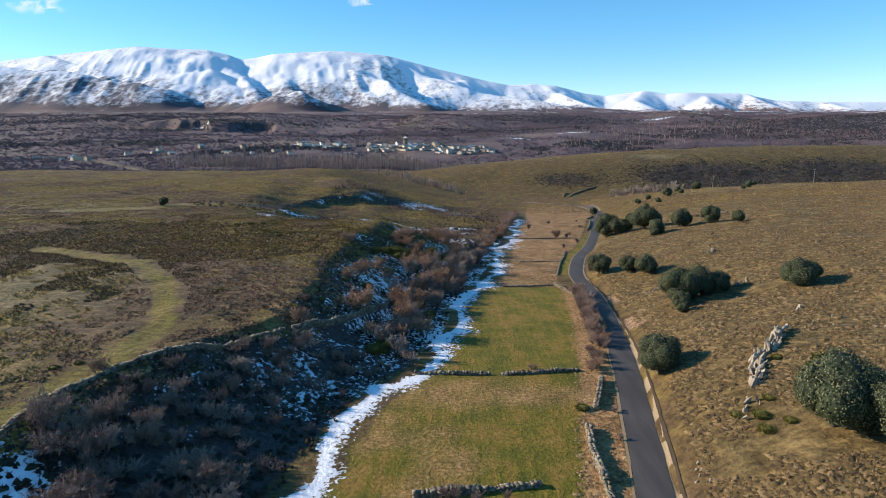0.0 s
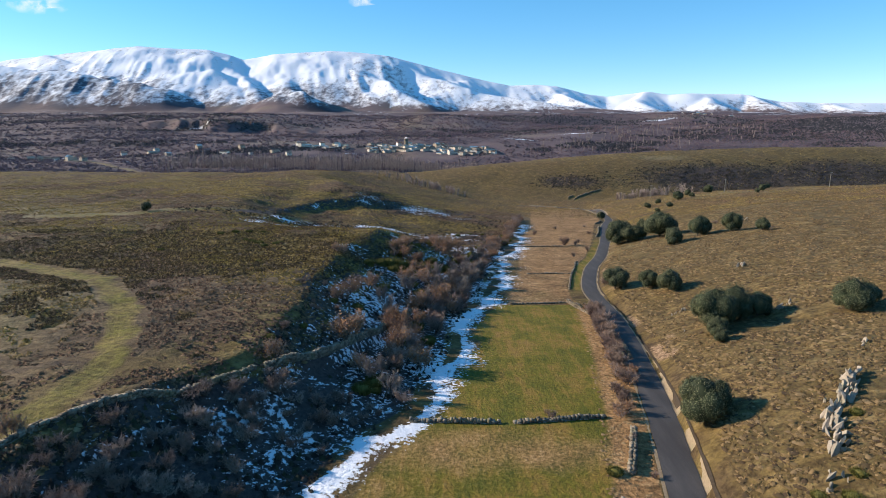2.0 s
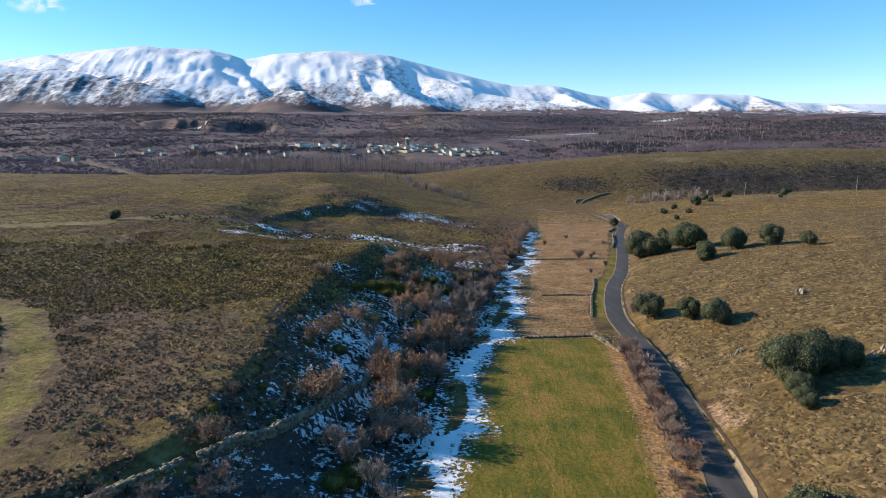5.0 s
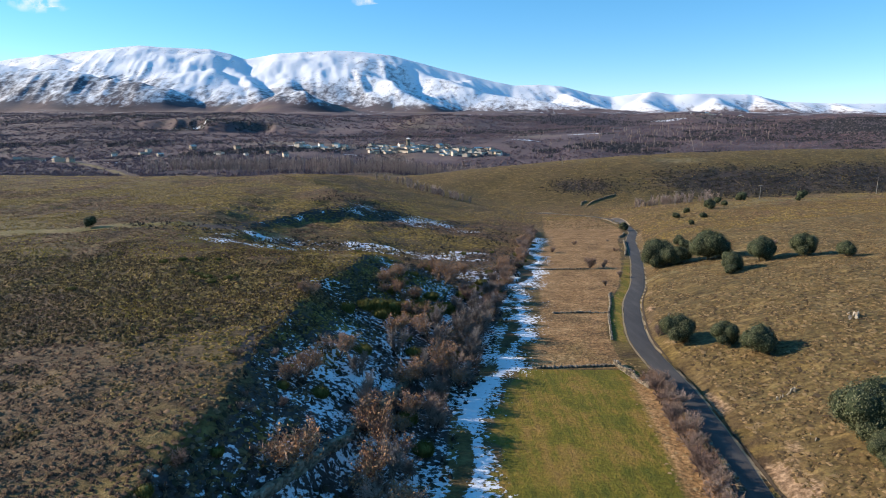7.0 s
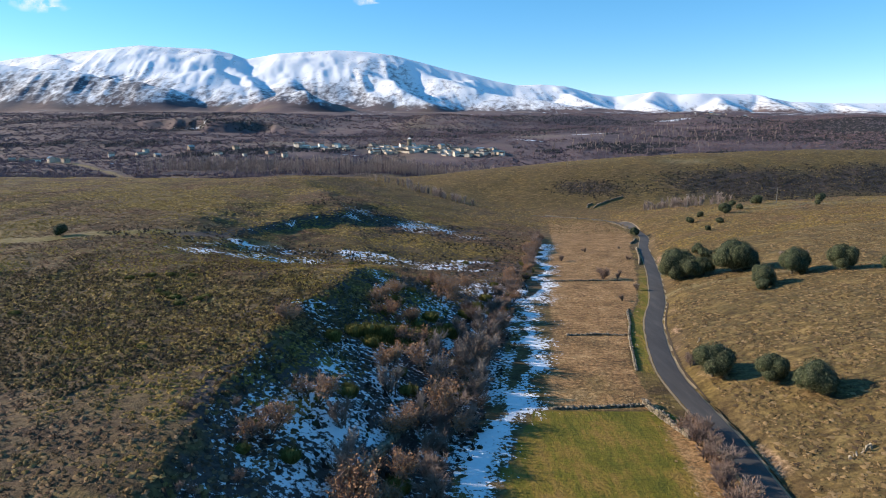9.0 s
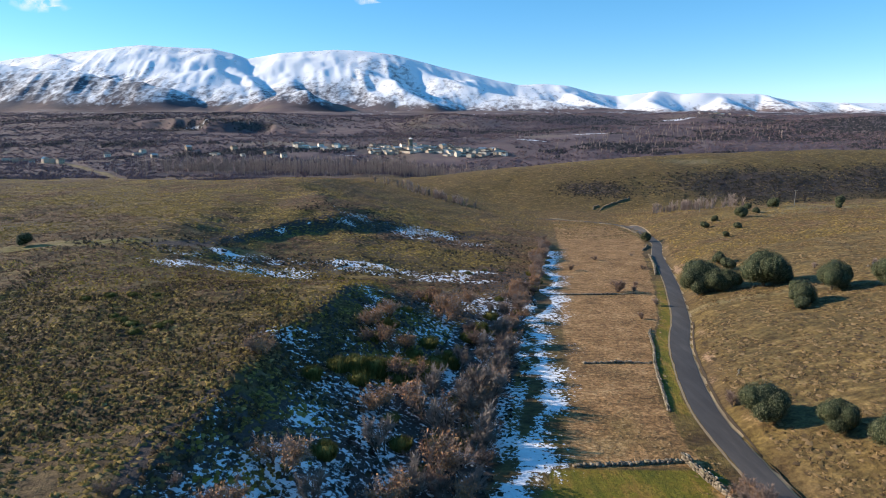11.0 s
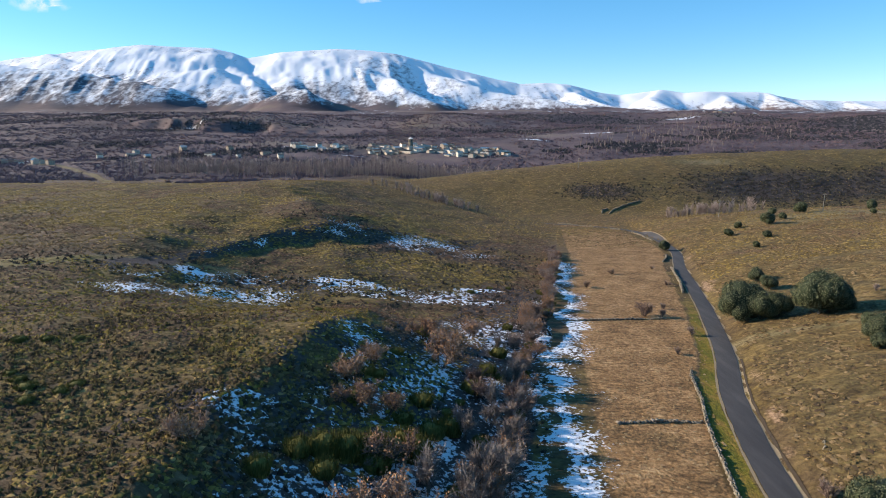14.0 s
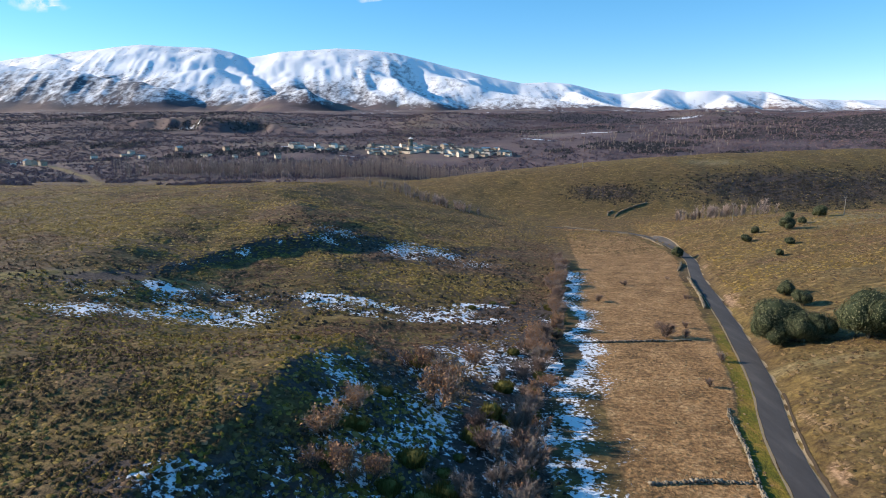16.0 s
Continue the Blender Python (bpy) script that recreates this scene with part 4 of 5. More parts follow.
# ---------- ground cover ----------
def tussocks(name, xy, width, height, mat, label, spikes=5, category="grass", mound=1):
    """Many low clumps: a faceted dome with a few blades each, all one mesh."""
    k = len(xy)
    q = np.arange(5) * 1.2566
    ring = np.stack([np.cos(q), np.sin(q), 0 * q], 1)
    if mound == 2:
        dome = np.concatenate([ring * [1, 1, 0] + [0, 0, -0.2], ring * [0.7, 0.7, 0] + [0, 0, 0.68], [[0, 0, 1.0]]])
        fs = [[i, (i + 1) % 5, 5 + (i + 1) % 5] for i in range(5)] + [[i, 5 + (i + 1) % 5, 5 + i] for i in range(5)] + [[5 + i, 5 + (i + 1) % 5, 10] for i in range(5)]
    else:
        dome = np.concatenate([ring * [1, 1, 0] + [0, 0, -0.25], [[0, 0, 0.8]]])
        fs = [[i, (i + 1) % 5, 5] for i in range(5)]
    m = len(dome)
    z = land(xy[:, 0], xy[:, 1])
    spin = rng.uniform(0, 6.28, k)
    c, s = np.cos(spin)[:, None], np.sin(spin)[:, None]
    jit = dome[None] * (1 + 0.3 * rng.normal(size=(k, m, 1)).clip(-1.5, 1.5))
    stretch = rng.uniform(0.8, 1.5, (k, 1))
    lx, ly = jit[:, :, 0] * stretch * width[:, None], jit[:, :, 1] * width[:, None]
    v = np.stack([xy[:, :1] + lx * c - ly * s, xy[:, 1:] + lx * s + ly * c, z[:, None] + jit[:, :, 2] * height[:, None]], -1)
    faces = (np.arange(k)[:, None, None] * m + np.array(fs)[None]).reshape(-1, 3)
    pieces = [(v.reshape(-1, 3), faces)] if mound else []
    if spikes:
        rep = np.repeat(np.arange(k), spikes)
        root = np.stack([xy[rep, 0], xy[rep, 1], z[rep] + height[rep] * 0.3], 1) + rng.normal(size=(len(rep), 3)) * width[rep, None] * [0.3, 0.3, 0]
        tip = root + unit(rng.normal(size=(len(rep), 3)) * [1, 1, 0.3] + [0, 0, 0.9]) * (width[rep, None] * 0.5 + height[rep, None] * 0.7)
        pieces.append(blades(root, tip, width[rep] * 0.12))
    vv, ff = joined(*pieces)
    return tagged(new(name, mesh_from(name, vv, ff, [mat])), label, category, kind="stuff")


def scatter(k, y0, y1, keep):
    y = y0 + (y1 - y0) * rng.random(k) ** 1.25
    x = rng.uniform(-1, 1, k) * (58 + 0.8 * (y - 40))
    ok = keep(x, y)
    return np.stack([x[ok], y[ok]], 1)


def clear_of_tracks(x, y):
    return (line_gap(x, y, GRASS_TRACK) > 3.2) & (line_gap(x, y, FAR_TRACK) > 4)


def heath_spot(x, y):
    d = brook_x(y) - x
    return (d > np.interp(y, [60, 98, 160, 240, 300], [26, 18, 22, 14, 4])) & clear_of_tracks(x, y) & (fbm(x, y, 5, 3, 33) > -1.1 + 1.1 * bump(x, y, -88, 112, 26, 22, 20))


p = scatter(230000, 48, 470, lambda x, y: heath_spot(x, y) & (rng.random(len(x)) > smooth(260, 470, y)) & (fbm(x, y, 3.2, 2, 37) + 0.5 * fbm(x, y, 22, 2, 38) > -0.85))
tussocks("heath_tussock", p, rng.uniform(0.16, 0.44, len(p)) * (0.8 + p[:, 1] / 400), rng.uniform(0.1, 0.34, len(p)), TUSSOCK, "olive and purple-brown heath tufts on the plateau", 5)
p = scatter(150000, 48, 400, lambda x, y: (x - road_x(y) > 5) & (fbm(x, y, 12, 3, 34) + 0.6 * fbm(x, y, 3, 2, 39) > -0.6))
tussocks("hill_tussock", p, rng.uniform(0.18, 0.5, len(p)) * (1 + p[:, 1] / 500), rng.uniform(0.07, 0.22, len(p)) * rng.choice([1, 1, 2], len(p)), DRY_TUSSOCK, "dry brown grass tussocks on the hillside", 4)
p = scatter(76000, 300, 740, lambda x, y: ((brook_x(y) - x > 2) | (x - road_x(y) > 6) | (y > 440)))
tussocks("distant_heath", p, rng.uniform(0.35, 0.85, len(p)), rng.uniform(0.15, 0.4, len(p)), TUSSOCK, "distant low heath clumps on the hills", 1)


p = np.stack([rng.uniform(-100, 170, 26000), rng.uniform(390, 690, 26000)], 1)
p = p[line_gap(p[:, 0], p[:, 1], [tuple(q) for q in LANE_XY[::12]]) > 3.5]
tussocks("valley_heath", p, rng.uniform(0.3, 0.8, len(p)) * (1 + 1.2 * (rng.random(len(p)) < 0.04)), rng.uniform(0.12, 0.4, len(p)) * (1 + 2 * (rng.random(len(p)) < 0.03)), DRY_TUSSOCK, "brown grass and low scrub at the valley's end", 3)


def golden_spot(x, y):
    """The sunny brow of the front shelf and a few drifts on the plateau, thick with yellow-green broom heath."""
    brow = bump(x, y, -48, 216, 48, 20, -6)
    return (brow > 0.5 + 0.55 * fbm(x, y, 9, 3, 44)) & (brook_x(y) - x > 22)


p = scatter(70000, 140, 390, golden_spot)
tussocks("golden_heath", p, rng.uniform(0.2, 0.5, len(p)), rng.uniform(0.15, 0.4, len(p)), GOLDEN, "yellow-green heath cushions on the sunny brow", 5)


def heather_spot(x, y):
    """Dark heather on the shelf above the snowy bank."""
    return (bump(x, y, -64, 168, 46, 26, 8) > 0.34 + 0.4 * fbm(x, y, 11, 3, 46)) & (brook_x(y) - x > 30) & clear_of_tracks(x, y)


p = scatter(90000, 95, 235, heather_spot)
tussocks("brown_heather", p, rng.uniform(0.2, 0.55, len(p)), rng.uniform(0.2, 0.48, len(p)), HEATHER, "dark brown heather cushions on the shelf", 5, "heather")


def bank_spot(x, y):
    d = brook_x(y) - x
    return (line_gap(x, y, BANK_WALL) > 1.3) & (d > 0.5) & (d < np.interp(y, [45, 98, 160, 240, 300], [34, 24, 36, 30, 20])) & (fbm(x, y, 7, 3, 35) + 0.5 * fbm(x, y, 2.5, 2, 40) > np.interp(y, [60, 76, 92, 240, 280], [-0.8, -0.4, 0.0, -0.05, -0.3]))


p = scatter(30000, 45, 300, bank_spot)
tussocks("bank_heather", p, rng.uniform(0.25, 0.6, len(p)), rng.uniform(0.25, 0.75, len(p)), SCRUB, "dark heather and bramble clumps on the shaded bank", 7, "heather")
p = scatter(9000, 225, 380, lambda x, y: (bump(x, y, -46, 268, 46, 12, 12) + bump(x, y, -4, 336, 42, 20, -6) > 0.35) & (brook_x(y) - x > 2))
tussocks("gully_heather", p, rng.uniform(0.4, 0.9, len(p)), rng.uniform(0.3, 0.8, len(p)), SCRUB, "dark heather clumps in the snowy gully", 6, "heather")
p = scatter(80000, 58, 530, lambda x, y: (x - brook_x(y) > 6) & (road_x(y) - x > 4) & ((y > 160) | (road_x(y) - x < 9)))
tussocks("straw_grass", p, rng.uniform(0.15, 0.4, len(p)), rng.uniform(0.08, 0.22, len(p)), random_mat("straw_tuft", [(0.0, (0.13, 0.08, 0.035)), (0.5, (0.22, 0.14, 0.065)), (1.0, (0.32, 0.23, 0.12))], False, 1.5, 0.2, 0.95), "straw-coloured dead grass tufts in the field", 3)


p = scatter(34000, 580, 720, lambda x, y: (bump(x, y, 290, 635, 75, 30, 4) + bump(x, y, 130, 622, 24, 14) + bump(x, y, 470, 655, 60, 28) > rng.uniform(0.25, 0.9, len(x))))
tussocks("ridge_scrub", p, rng.uniform(0.5, 1.4, len(p)), rng.uniform(0.4, 1.3, len(p)), SCRUB, "dark scrub and heather on the far ridge face", 5, "scrub")


# ---------- dry stone walls ----------
def stone_wall(line, high, thick, label):
    """Rough courses of loose stones along a broken line."""
    pts = [np.array(q, float) for q in line]
    centre, spin, size = [], [], []
    for a, b in zip(pts[:-1], pts[1:]):
        length, ang = np.linalg.norm(b - a), math.atan2(b[1] - a[1], b[0] - a[0])
        s = 0.0
        while s < length:
            w = rng.uniform(0.3, 0.62)
            at = a + (b - a) * (s / length)
            tumble = 0.75 + 0.35 * float(vnoise(at[0] / 3.1, at[1] / 3.1, 97))
            z0, z = on_land(at[0], at[1], 0.1), 0.0
            while z < high * tumble:
                h = rng.uniform(0.18, 0.34)
                for side in (-0.25, 0.25):
                    off = side * thick + rng.normal() * 0.05
                    centre.append((at[0] - math.sin(ang) * off, at[1] + math.cos(ang) * off, z0 + z + h / 2))
                    spin.append(ang + rng.normal() * 0.2)
                    size.append((w * rng.uniform(0.85, 1.15), thick * 0.55 * rng.uniform(0.8, 1.2), h))
                z += h * 0.92
            s += w * 0.95
    c, q, sz = np.array(centre), np.array(spin), np.array(size)
    cube = np.array([(i, j, k) for i in (-0.5, 0.5) for j in (-0.5, 0.5) for k in (-0.5, 0.5)])
    v = cube[None] * sz[:, None] * (1 + 0.2 * rng.normal(size=(len(c), 8, 1)).clip(-1.5, 1.5))
    co, si = np.cos(q)[:, None], np.sin(q)[:, None]
    v = np.stack([v[..., 0] * co - v[..., 1] * si, v[..., 0] * si + v[..., 1] * co, v[..., 2]], -1) + c[:, None]
    quads = np.array([[0, 1, 3, 2], [4, 6, 7, 5], [0, 4, 5, 1], [2, 3, 7, 6], [0, 2, 6, 4], [1, 5, 7, 3]])
    faces = (np.arange(len(c))[:, None, None] * 8 + quads[None]).reshape(-1, 4)
    return tagged(new("dry_stone_wall", mesh_from("dry_stone_wall", v.reshape(-1, 3), faces, [WALL_STONE])), label, "stone wall", "field walls", "structure")


stone_wall([(-52, 50), (-47.5, 58.7), (-47.5, 65.9), (-44.2, 73.3), (-37.1, 83.4), (-31.5, 88.4), (-26.2, 94.8)], 0.75, 0.6, "low mossy dry stone wall along the top of the bank")
stone_wall([tuple(q) for q in BANK_WALL], 1.5, 0.7, "pale dry stone wall running down the snowy bank")
stone_wall([(-4.2, 91.9), (8.3, 91.3)], 0.6, 0.6, "grey dry stone wall across the meadow")
stone_wall([(10.3, 91.3), (16, 92), (23.5, 93.2)], 0.6, 0.6, "grey dry stone wall across the meadow beside a gap")
stone_wall([(-3, 58.2), (3, 58.9), (11.4, 60.2)], 0.8, 0.7, "tumbled dry stone wall at the meadow's edge")
stone_wall([(18.4, 54), (18.8, 60), (19.1, 67.3), (20.0, 73.4)], 1.1, 0.8, "half-collapsed dry stone wall beside the lane")
stone_wall([(22.6, 79), (24.6, 84.5), (26, 89)], 0.8, 0.8, "tumbled remains of a wall beside the lane")
stone_wall([(17.5, 159), (25, 159.6), (32.4, 160.5)], 0.45, 0.5, "low dry stone wall at the end of the meadow")
stone_wall([(32.6, 161), (33.6, 155.5), (35.2, 149.2)], 1.2, 0.5, "pale dry stone wall beside the lane")
stone_wall([(35.0, 118), (36.0, 127), (36.3, 134)], 0.9, 0.5, "dry stone wall under the roadside hedge")
stone_wall([(28, 198.6), (35, 199.2), (41.2, 199)], 0.4, 0.5, "low grassy stone bank across the straw field")
stone_wall([(36.4, 176.5), (39.2, 188), (42, 199), (45, 208), (47.8, 219.5), (49, 222)], 0.5, 0.45, "low dry stone wall along the lane")
stone_wall([(30, 258), (45, 259), (58, 260)], 0.4, 0.5, "low stone bank across the straw field")
stone_wall([(74, 290), (79, 305), (86.5, 333)], 0.8, 0.6, "pale roadside dry stone wall")
stone_wall([(88, 346), (93, 356), (96, 364)], 0.9, 0.6, "pale roadside dry stone wall section")
stone_wall([(76, 509), (86, 496), (94, 485)], 1.0, 0.6, "pale dry stone wall round the field's end")
stone_wall([(102, 474), (106, 467)], 1.0, 0.6, "pale dry stone wall stub by the lane")
stone_wall([(109, 455), (109.5, 440), (107.5, 416)], 1.0, 0.6, "pale dry stone wall along the bend of the lane")
stone_wall([(127, 571), (132, 580), (144, 591), (160, 601)], 1.3, 0.9, "dark stone wall climbing the far ridge")
stone_wall([(122, 573), (124, 580), (129, 584)], 1.2, 0.9, "short curved stone wall of a far fold")


# ---------- rocks ----------
def boulder_mesh(seed):
    r = np.random.default_rng(seed)
    bm = bmesh.new()
    for q in r.normal(size=(10, 3)):
        q = q / np.linalg.norm(q) * r.uniform(0.7, 1.0)
        bm.verts.new(q * [0.5, 0.3, 1.0])
    bmesh.ops.convex_hull(bm, input=bm.verts)
    bmesh.ops.delete(bm, geom=[v for v in bm.verts if not v.link_faces], context="VERTS")
    me = bpy.data.meshes.new("boulder")
    bm.to_mesh(me)
    bm.free()
    me.materials.append(ROCK)
    return me


BOULDERS = [boulder_mesh(s) for s in range(41, 49)]


def outcrop(line, count, size, label, spread=1.2):
    pts = np.array(line, float)
    base = pts[0]
    rock = thing("rock_outcrop", label, "rock", "rock outcrops")
    rock.matrix_world = pose(base[0], base[1], on_land(base[0], base[1]))
    for k in range(count):
        t = rng.random() * (len(pts) - 1)
        i = min(int(t), len(pts) - 2)
        x, y = pts[i] + (pts[i + 1] - pts[i]) * (t - i) + rng.normal(size=2) * spread * 0.5
        s = size * rng.uniform(0.45, 1.15)
        ob = new("boulder", BOULDERS[k % 8])
        ob.parent = rock
        ob.matrix_basis = pose(x - base[0], y - base[1], on_land(x, y) - on_land(base[0], base[1]) + s * 0.3, rng.normal() * 16, 22 + rng.normal() * 16, 38 + rng.normal() * 24) @ Matrix.Diagonal((s, s, s, 1))


outcrop([(53, 86.5), (50, 83.5), (46.5, 80), (43.5, 75.6), (41.2, 72)], 95, 1.3, "long jagged ridge of pale slate rock on the slope", 1.0)
outcrop([(39.3, 69), (37.4, 66)], 9, 0.9, "small jagged pale rocks in the dry grass")
outcrop([(62, 97), (63, 99)], 5, 0.9, "small pale rock standing out of dry grass", 0.6)
outcrop([(64.5, 124), (68, 125.5)], 9, 1.1, "upright pale rock slabs beside the oaks", 0.8)
outcrop([(50.5, 139), (54.5, 140.5)], 8, 0.8, "low line of pale rock on the slope", 0.6)
outcrop([(74, 159.5), (76.5, 160)], 9, 1.0, "cluster of pale upright rocks on the slope", 1.4)
outcrop([(28.6, 57), (29.5, 60.5)], 8, 0.6, "crumbling pale rock in the road cutting", 0.8)
outcrop([(46.8, 122.5), (47.6, 127)], 5, 0.5, "crumbling pale rock above the lane", 1.0)
outcrop([(51, 184), (52.5, 187)], 5, 0.5, "crumbling pale rock in the road cutting", 0.8)
outcrop([(112, 240), (122, 246)], 10, 1.2, "grey rocks among scrub on the slope", 2.5)
outcrop([(60, 88), (64, 92)], 5, 0.6, "small scattered pale rocks in grass", 3)
outcrop([(66, 84), (69, 80)], 6, 0.9, "small scattered pale rocks beside the oak", 2)


# ---------- poles and cables ----------
def utility_pole(x, y, h):
    ob = thing("utility_pole", "pale wooden utility pole with a short crossarm", "utility pole", "power line poles")
    z = on_land(x, y, 0.3)
    ob.matrix_world = pose(x, y, z)
    v, f = tubes(np.array([[0, 0, 0.0]]), np.array([[0, 0, h]]), np.array([0.24]), np.array([0.16]))
    part("post", mesh_from("post", v, f, [POLE_WOOD]), ob)
    v, f = tubes(np.array([[-0.9, 0, h - 0.5]]), np.array([[0.9, 0, h - 0.5]]), np.array([0.1]), np.array([0.1]))
    arm = part("crossarm", mesh_from("crossarm", v, f, [POLE_WOOD]), ob)
    for q in (-0.8, 0.0, 0.8):
        v, f = lumpy(0.12, 1.4, 3, 0.0, 1)
        part("insulator", mesh_from("insulator", v + [q, 0, h - 0.3], f, [PLASTER]), arm, "pale insulator")
    return Vector((x, y, z + h - 0.3))


TOPS = [utility_pole(x, y, h) for x, y, h in ((268, 420, 10.5), (193.5, 415, 9.5), (152.5, 441, 9.5), (126, 684, 9.5))]
for a, b in ((0, 1), (1, 2)):
    pa, pb = np.array(TOPS[a]), np.array(TOPS[b])
    for off in (-0.8, 0.8):
        t = np.linspace(0, 1, 13)[:, None]
        way = pa + (pb - pa) * t + [off, 0, 0] - [0, 0, 1] * (6.0 * t * (1 - t))
        v, f = tubes(way[:-1], way[1:], np.full(12, 0.03), np.full(12, 0.03))
        tagged(new("overhead_cable", mesh_from("overhead_cable", v, f, [CABLE])), "thin dark overhead cable slung between the poles", "cable", "overhead cables")


# ---------- far wood, poplars, village ----------
def far_scatter(k, y0, y1, keep, edge=0.82):
    y = y0 + (y1 - y0) * rng.random(k) ** 1.3
    x = rng.uniform(-1, 1, k) * edge * y
    ok = keep(x, y)
    return np.stack([x[ok], y[ok]], 1)


def dark_belt(x, y):
    """Pine and shaded oak wood in bands over the plain and on the low cliff."""
    return (bump(x, y, 330, 1960, 320, 60, 9) + bump(x, y, 190, 1545, 130, 34, -2) + bump(x, y, 325, 1140, 85, 28, 12) + bump(x, y, -285, 1045, 90, 26, 30) + bump(x, y, -600, 1545, 175, 30, 6)
            + bump(x, y, 960, 1900, 130, 70, 10) + bump(x, y, 1150, 1600, 420, 200, 30) + bump(x, y, -950, 1750, 330, 40, -4) + 0.8 * bump(x, y, -820, 1180, 260, 22, -6) + 0.8 * bump(x, y, -120, 1300, 150, 16, 3))


def past_ridge(x, y):
    return (y > 760 + 0.12 * x) | ((x < -140) & (y > 620))


p = far_scatter(46000, 620, 2500, lambda x, y: past_ridge(x, y) & (fbm(x * 0.5, y, 130, 4, 36) + 0.7 * fbm(x, y, 45, 2, 48) > -0.6) & (dark_belt(x, y) < 0.8) & (line_gap(x, y, FARM_TRACK) > 9) & ~((np.abs(x + 85) < 175) & (np.abs(y - 1095) < 38) & (rng.random(len(x)) < 0.45)))
size = rng.uniform(1.6, 3.8, len(p)) * (1 + (p[:, 1] - 700) / 2500)
tussocks("far_wood", p, size, size * rng.uniform(0.5, 1.1, len(p)), FAR_WOOD, "distant leafless woodland on the plain, purple-brown with haze in its colour", 10, "woodland", 0)


p = far_scatter(90000, 900, 2300, lambda x, y: dark_belt(x, y) > 0.4 + 0.35 * fbm(x, y, 60, 3, 45), 0.8)
size = rng.uniform(1.6, 3.4, len(p))
tussocks("dark_wood", p, size, size * rng.uniform(0.7, 1.5, len(p)), DARK_WOOD, "distant dark pine and oak woodland in bands", 4, "woodland")


def poplar_belt(k, centre_line, wide, label, tall=16):
    line = np.array(centre_line, float)
    t = rng.random(k) * (len(line) - 1)
    i = np.minimum(t.astype(int), len(line) - 2)
    xy = line[i] + (line[i + 1] - line[i]) * (t - i)[:, None] + rng.normal(size=(k, 2)) * wide
    h = rng.uniform(tall * 0.5, tall * 1.0, k) * (1 + 0.3 * vnoise(xy[:, 0] / 25, xy[:, 1] / 25, 98))
    foot = np.stack([xy[:, 0], xy[:, 1], land(xy[:, 0], xy[:, 1]) - 0.5], 1)
    pieces = [tubes(foot, foot + np.stack([0 * h, 0 * h, h], 1), np.full(k, 0.16), np.full(k, 0.04))]
    rep = np.repeat(np.arange(k), 52)
    a = foot[rep] + np.stack([0 * rep, 0 * rep, h[rep] * rng.uniform(0.15, 0.95, len(rep))], 1)
    q = rng.uniform(0, 6.28, len(rep))
    b = a + np.stack([np.cos(q) * 1.7, np.sin(q) * 1.7, rng.uniform(1.2, 3.6, len(rep))], 1)
    pieces.append(blades(a, b, np.full(len(rep), 0.16)))
    return tagged(new("poplar_belt", mesh_from("poplar_belt", *joined(*pieces), [POPLAR])), label, "poplars", kind="stuff")


poplar_belt(900, [(-330, 790), (-240, 800), (-120, 770), (-20, 800), (90, 860)], 24, "pale leafless poplars along the river", 20)
poplar_belt(46, [(148, 508), (172, 502), (203, 500)], 4, "pale leafless poplars at the foot of the ridge", 9)
poplar_belt(44, [(18, 515), (5, 530), (-12, 548), (-60, 610)], 5, "pale leafless saplings below the hill", 8)
poplar_belt(200, [(230, 1150), (380, 1230), (520, 1400), (760, 1500)], 75, "pale leafless poplars behind the grassy ridge", 11)


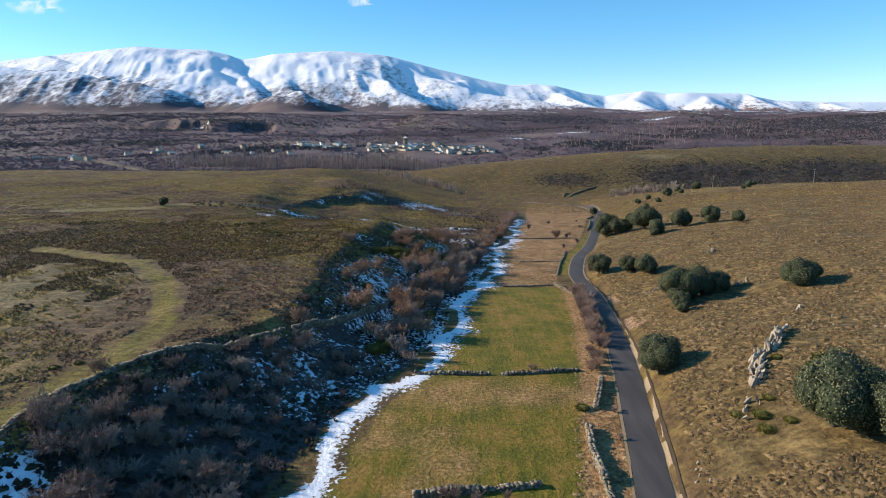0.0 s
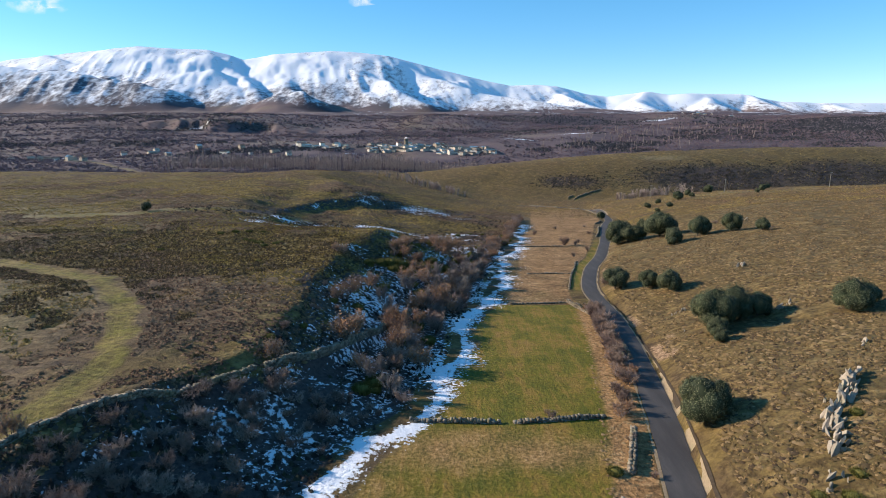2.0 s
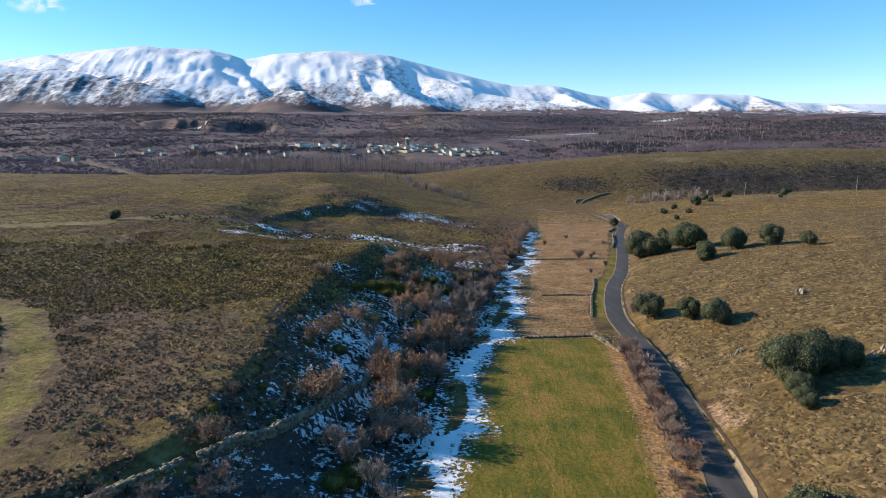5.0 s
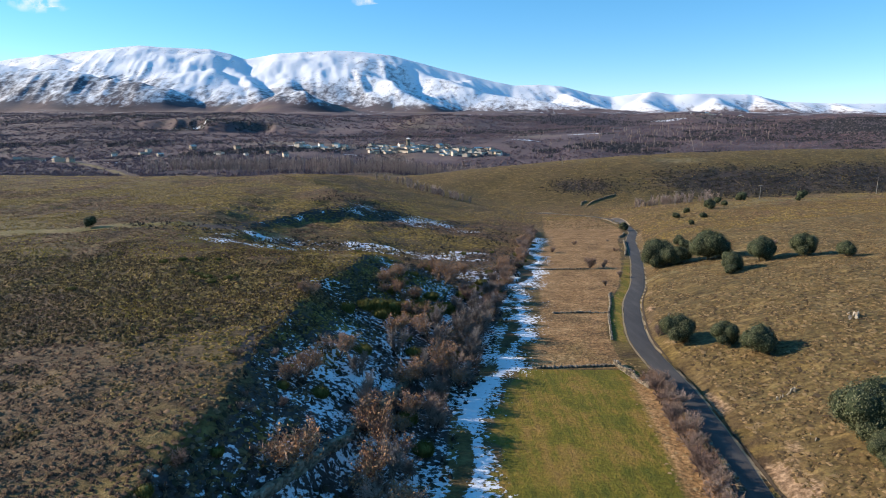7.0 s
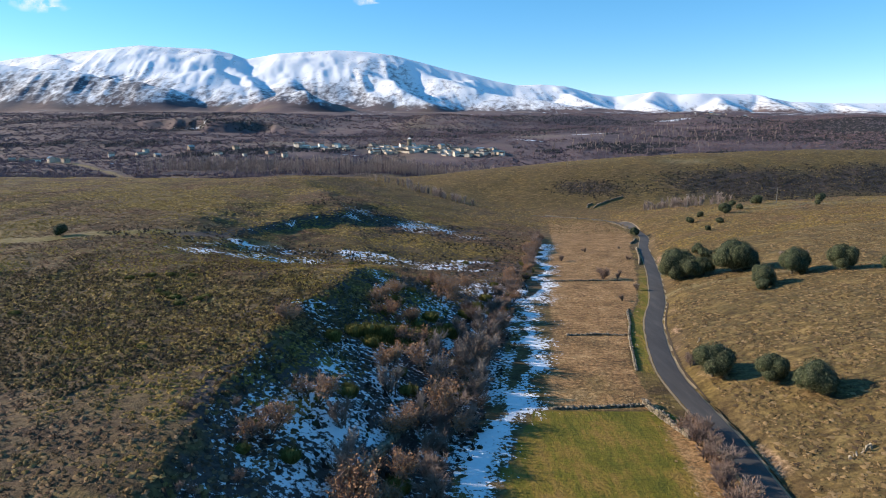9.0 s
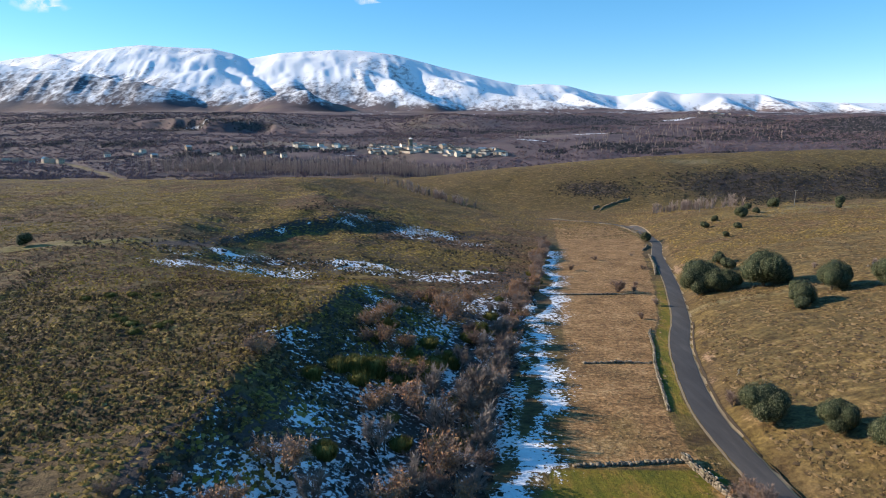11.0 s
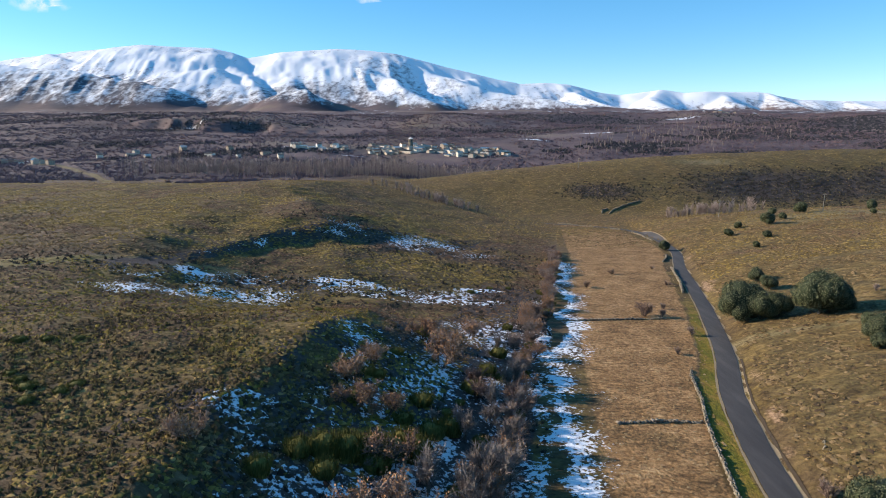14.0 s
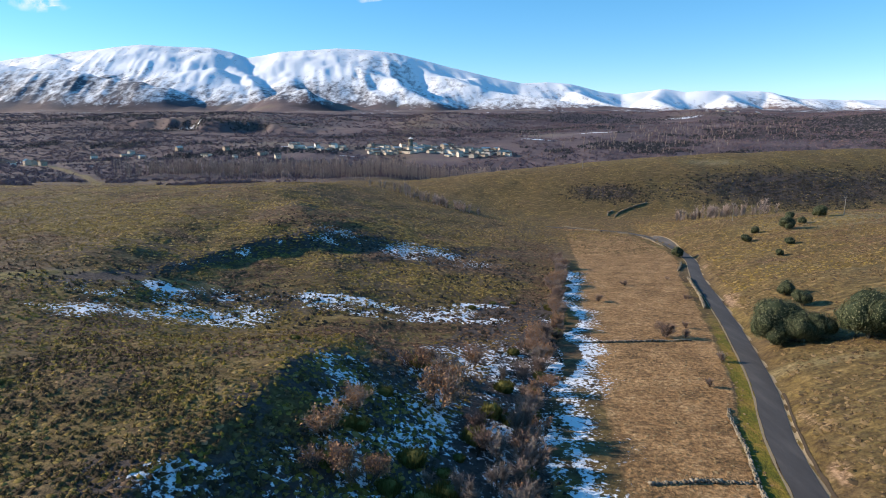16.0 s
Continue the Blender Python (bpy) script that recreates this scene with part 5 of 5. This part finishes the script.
def house(w, d, h, seed):
    """A small village house: walls, a pitched roof with eaves, windows and a door."""
    ob = thing("house", "", "house")
    bm = bmesh.new()
    r = h * 0.42
    co = [(-w, -d, -1.5), (w, -d, -1.5), (w, d, -1.5), (-w, d, -1.5), (-w, -d, h), (w, -d, h), (w, d, h), (-w, d, h), (-w, 0, h + r), (w, 0, h + r)]
    vs = [bm.verts.new(c) for c in co]
    for f in ((0, 1, 5, 4), (2, 3, 7, 6), (1, 2, 6, 9, 5), (3, 0, 4, 8, 7)):
        bm.faces.new([vs[i] for i in f])
    me = bpy.data.meshes.new("wall")
    bm.to_mesh(me), bm.free()
    me.materials.append(PLASTER)
    part("wall", me, ob)
    e = 0.5
    v = np.array([(-w - e, -d - e, h - 0.2), (w + e, -d - e, h - 0.2), (w + e, 0, h + r + 0.12), (-w - e, 0, h + r + 0.12), (-w - e, d + e, h - 0.2), (w + e, d + e, h - 0.2)])
    v = np.concatenate([v, v + [0, 0, 0.25]])
    f = np.array([[0, 1, 2, 3], [3, 2, 5, 4], [6, 7, 8, 9], [9, 8, 11, 10], [0, 1, 7, 6], [4, 5, 11, 10], [1, 2, 8, 7], [2, 5, 11, 8], [0, 3, 9, 6], [3, 4, 10, 9]])
    top = part("roof", mesh_from("roof", v, f, [ROOF]), ob, "pitched clay tile roof")
    v, f = np.array([(x, y, z) for z in (h + r * 0.4, h + r + 0.9) for x, y in ((w * 0.5, -0.9), (w * 0.5 + 0.7, -0.9), (w * 0.5 + 0.7, -0.2), (w * 0.5, -0.2))]), np.array([[0, 1, 5, 4], [1, 2, 6, 5], [2, 3, 7, 6], [3, 0, 4, 7], [4, 5, 6, 7]])
    part("chimney", mesh_from("chimney", v, f, [PLASTER]), top, "small plastered chimney")
    for x in (-w * 0.55, 0, w * 0.55):
        for z in ((1.2, 3.8) if h > 5 else (1.3,)):
            v = np.array([(x - 0.5, -d - 0.05, z), (x + 0.5, -d - 0.05, z), (x + 0.5, -d - 0.05, z + 1.3), (x - 0.5, -d - 0.05, z + 1.3)])
            v = np.concatenate([v, v + [0, 0.1, 0]])
            part("window", mesh_from("window", v, np.array([[0, 1, 2, 3], [0, 1, 5, 4], [1, 2, 6, 5], [2, 3, 7, 6], [3, 0, 4, 7]]), [WINDOW]), ob)
    return ob


houses = [house(6, 4.5, 5.6, 1), house(8, 5, 3.4, 2), house(5, 4, 6.4, 3), house(11, 5.5, 4.2, 4)]


def settle(cx, cy, sx, sy, count, label, group):
    placed = []
    for _ in range(count * 12):
        x, y = cx + rng.uniform(-1, 1) * sx, cy + rng.uniform(-1, 1) * sy
        if len(placed) < count and all(math.hypot(x - a, y - b) > 10.5 for a, b in placed):
            placed.append((x, y))
            s = rng.uniform(0.6, 0.95)
            ob = copy_thing(houses[int(rng.integers(0, 4))], pose(x, y, on_land(x, y), 0, 0, rng.choice([35, 50, -40, 62, -28])) @ Matrix.Scale(s, 4))
            ob.scale = (s, s, s)
            tagged(ob, label, group=group)


settle(-60, 1105, 75, 26, 46, "pale plastered village house with a tiled roof", "village houses")
settle(45, 1080, 50, 26, 30, "terracotta roofed village house on the plain", "village houses")
settle(-215, 1105, 50, 20, 14, "low pale farm building at the village edge", "village houses")
settle(-560, 900, 45, 14, 5, "low white farm building beside a pale yard", "farm buildings")
settle(-640, 960, 40, 20, 5, "white farmhouse among leafless trees", "farm buildings")
settle(-380, 1000, 150, 60, 10, "small scattered farm building among trees", "farm buildings")
settle(960, 2150, 90, 50, 14, "distant pale house of the far village", "far village houses")
for o in houses:
    drop(o)

tower = thing("church_tower", "square stone church tower with a low roof", "church")
tower.matrix_world = pose(-62, 1112, on_land(-62, 1112))
v, f = np.array([(x, y, z) for z in (-2, 17) for x, y in ((-3.5, -3.5), (3.5, -3.5), (3.5, 3.5), (-3.5, 3.5))], float), np.array([[0, 1, 5, 4], [1, 2, 6, 5], [2, 3, 7, 6], [3, 0, 4, 7], [4, 5, 6, 7]])
part("wall", mesh_from("wall", v, f, [WALL_STONE]), tower)
v = np.array([(-4, -4, 17.05), (4, -4, 17.05), (4, 4, 17.05), (-4, 4, 17.05), (0, 0, 20)], float)
part("roof", mesh_from("roof", v, np.array([[0, 1, 4], [1, 2, 4], [2, 3, 4], [3, 0, 4]]), [ROOF]), tower)
for x in (-1.2, 1.2):
    v = np.array([(x - 0.6, -3.55, 12), (x + 0.6, -3.55, 12), (x + 0.6, -3.55, 15), (x - 0.6, -3.55, 15)])
    v = np.concatenate([v, v + [0, 0.1, 0]])
    part("window", mesh_from("window", v, np.array([[0, 1, 2, 3], [0, 1, 5, 4], [1, 2, 6, 5], [2, 3, 7, 6], [3, 0, 4, 7]]), [WINDOW]), tower, "dark belfry opening")


# ---------- wisps of cloud ----------
def cloud(px, py, wide, high, seed, label):
    """A thin far wisp over the range, part of the backdrop of sky."""
    n = Nodes("cloud_wisp", 1.0)
    tree, out = n.tree, n.tree.nodes["Material Output"]
    coord = n.add("ShaderNodeTexCoord").outputs["Generated"]
    off = n.add("ShaderNodeVectorMath")
    off.operation, off.inputs[1].default_value = "DISTANCE", (0.5, 0.5, 0.5)
    n.link(coord, off.inputs[0])
    soft = n.span(off.outputs["Value"], 0.12, 0.48, 1.0, 0.0)
    puff = n.calc("MULTIPLY", soft, n.span(n.noise(0.012, 5.0, 0.6), 0.36, 0.62))
    glow, clear, blend = n.add("ShaderNodeEmission", Strength=0.62), n.add("ShaderNodeBsdfTransparent"), n.add("ShaderNodeMixShader")
    n.link(puff, blend.inputs[0]), n.link(clear.outputs[0], blend.inputs[1]), n.link(glow.outputs[0], blend.inputs[2])
    n.link(blend.outputs[0], out.inputs["Surface"])
    x, y, z = far_place(px, py, 4420)
    U2, V2 = np.meshgrid(np.linspace(-wide, wide, 24), np.linspace(-high, high, 8))
    ob = new("cloud", grid_mesh("cloud", x + U2, y + 25 * vnoise(U2 / 90, V2 / 40, seed), z + V2, n.mat))
    ob.visible_shadow = False
    return tagged(ob, label, "cloud", kind="structure")


cloud(88, 10, 260, 75, 5, "small thin white cloud over the mountains")
cloud(655, 3, 120, 45, 6, "faint thin white wisp of cloud over the mountains")
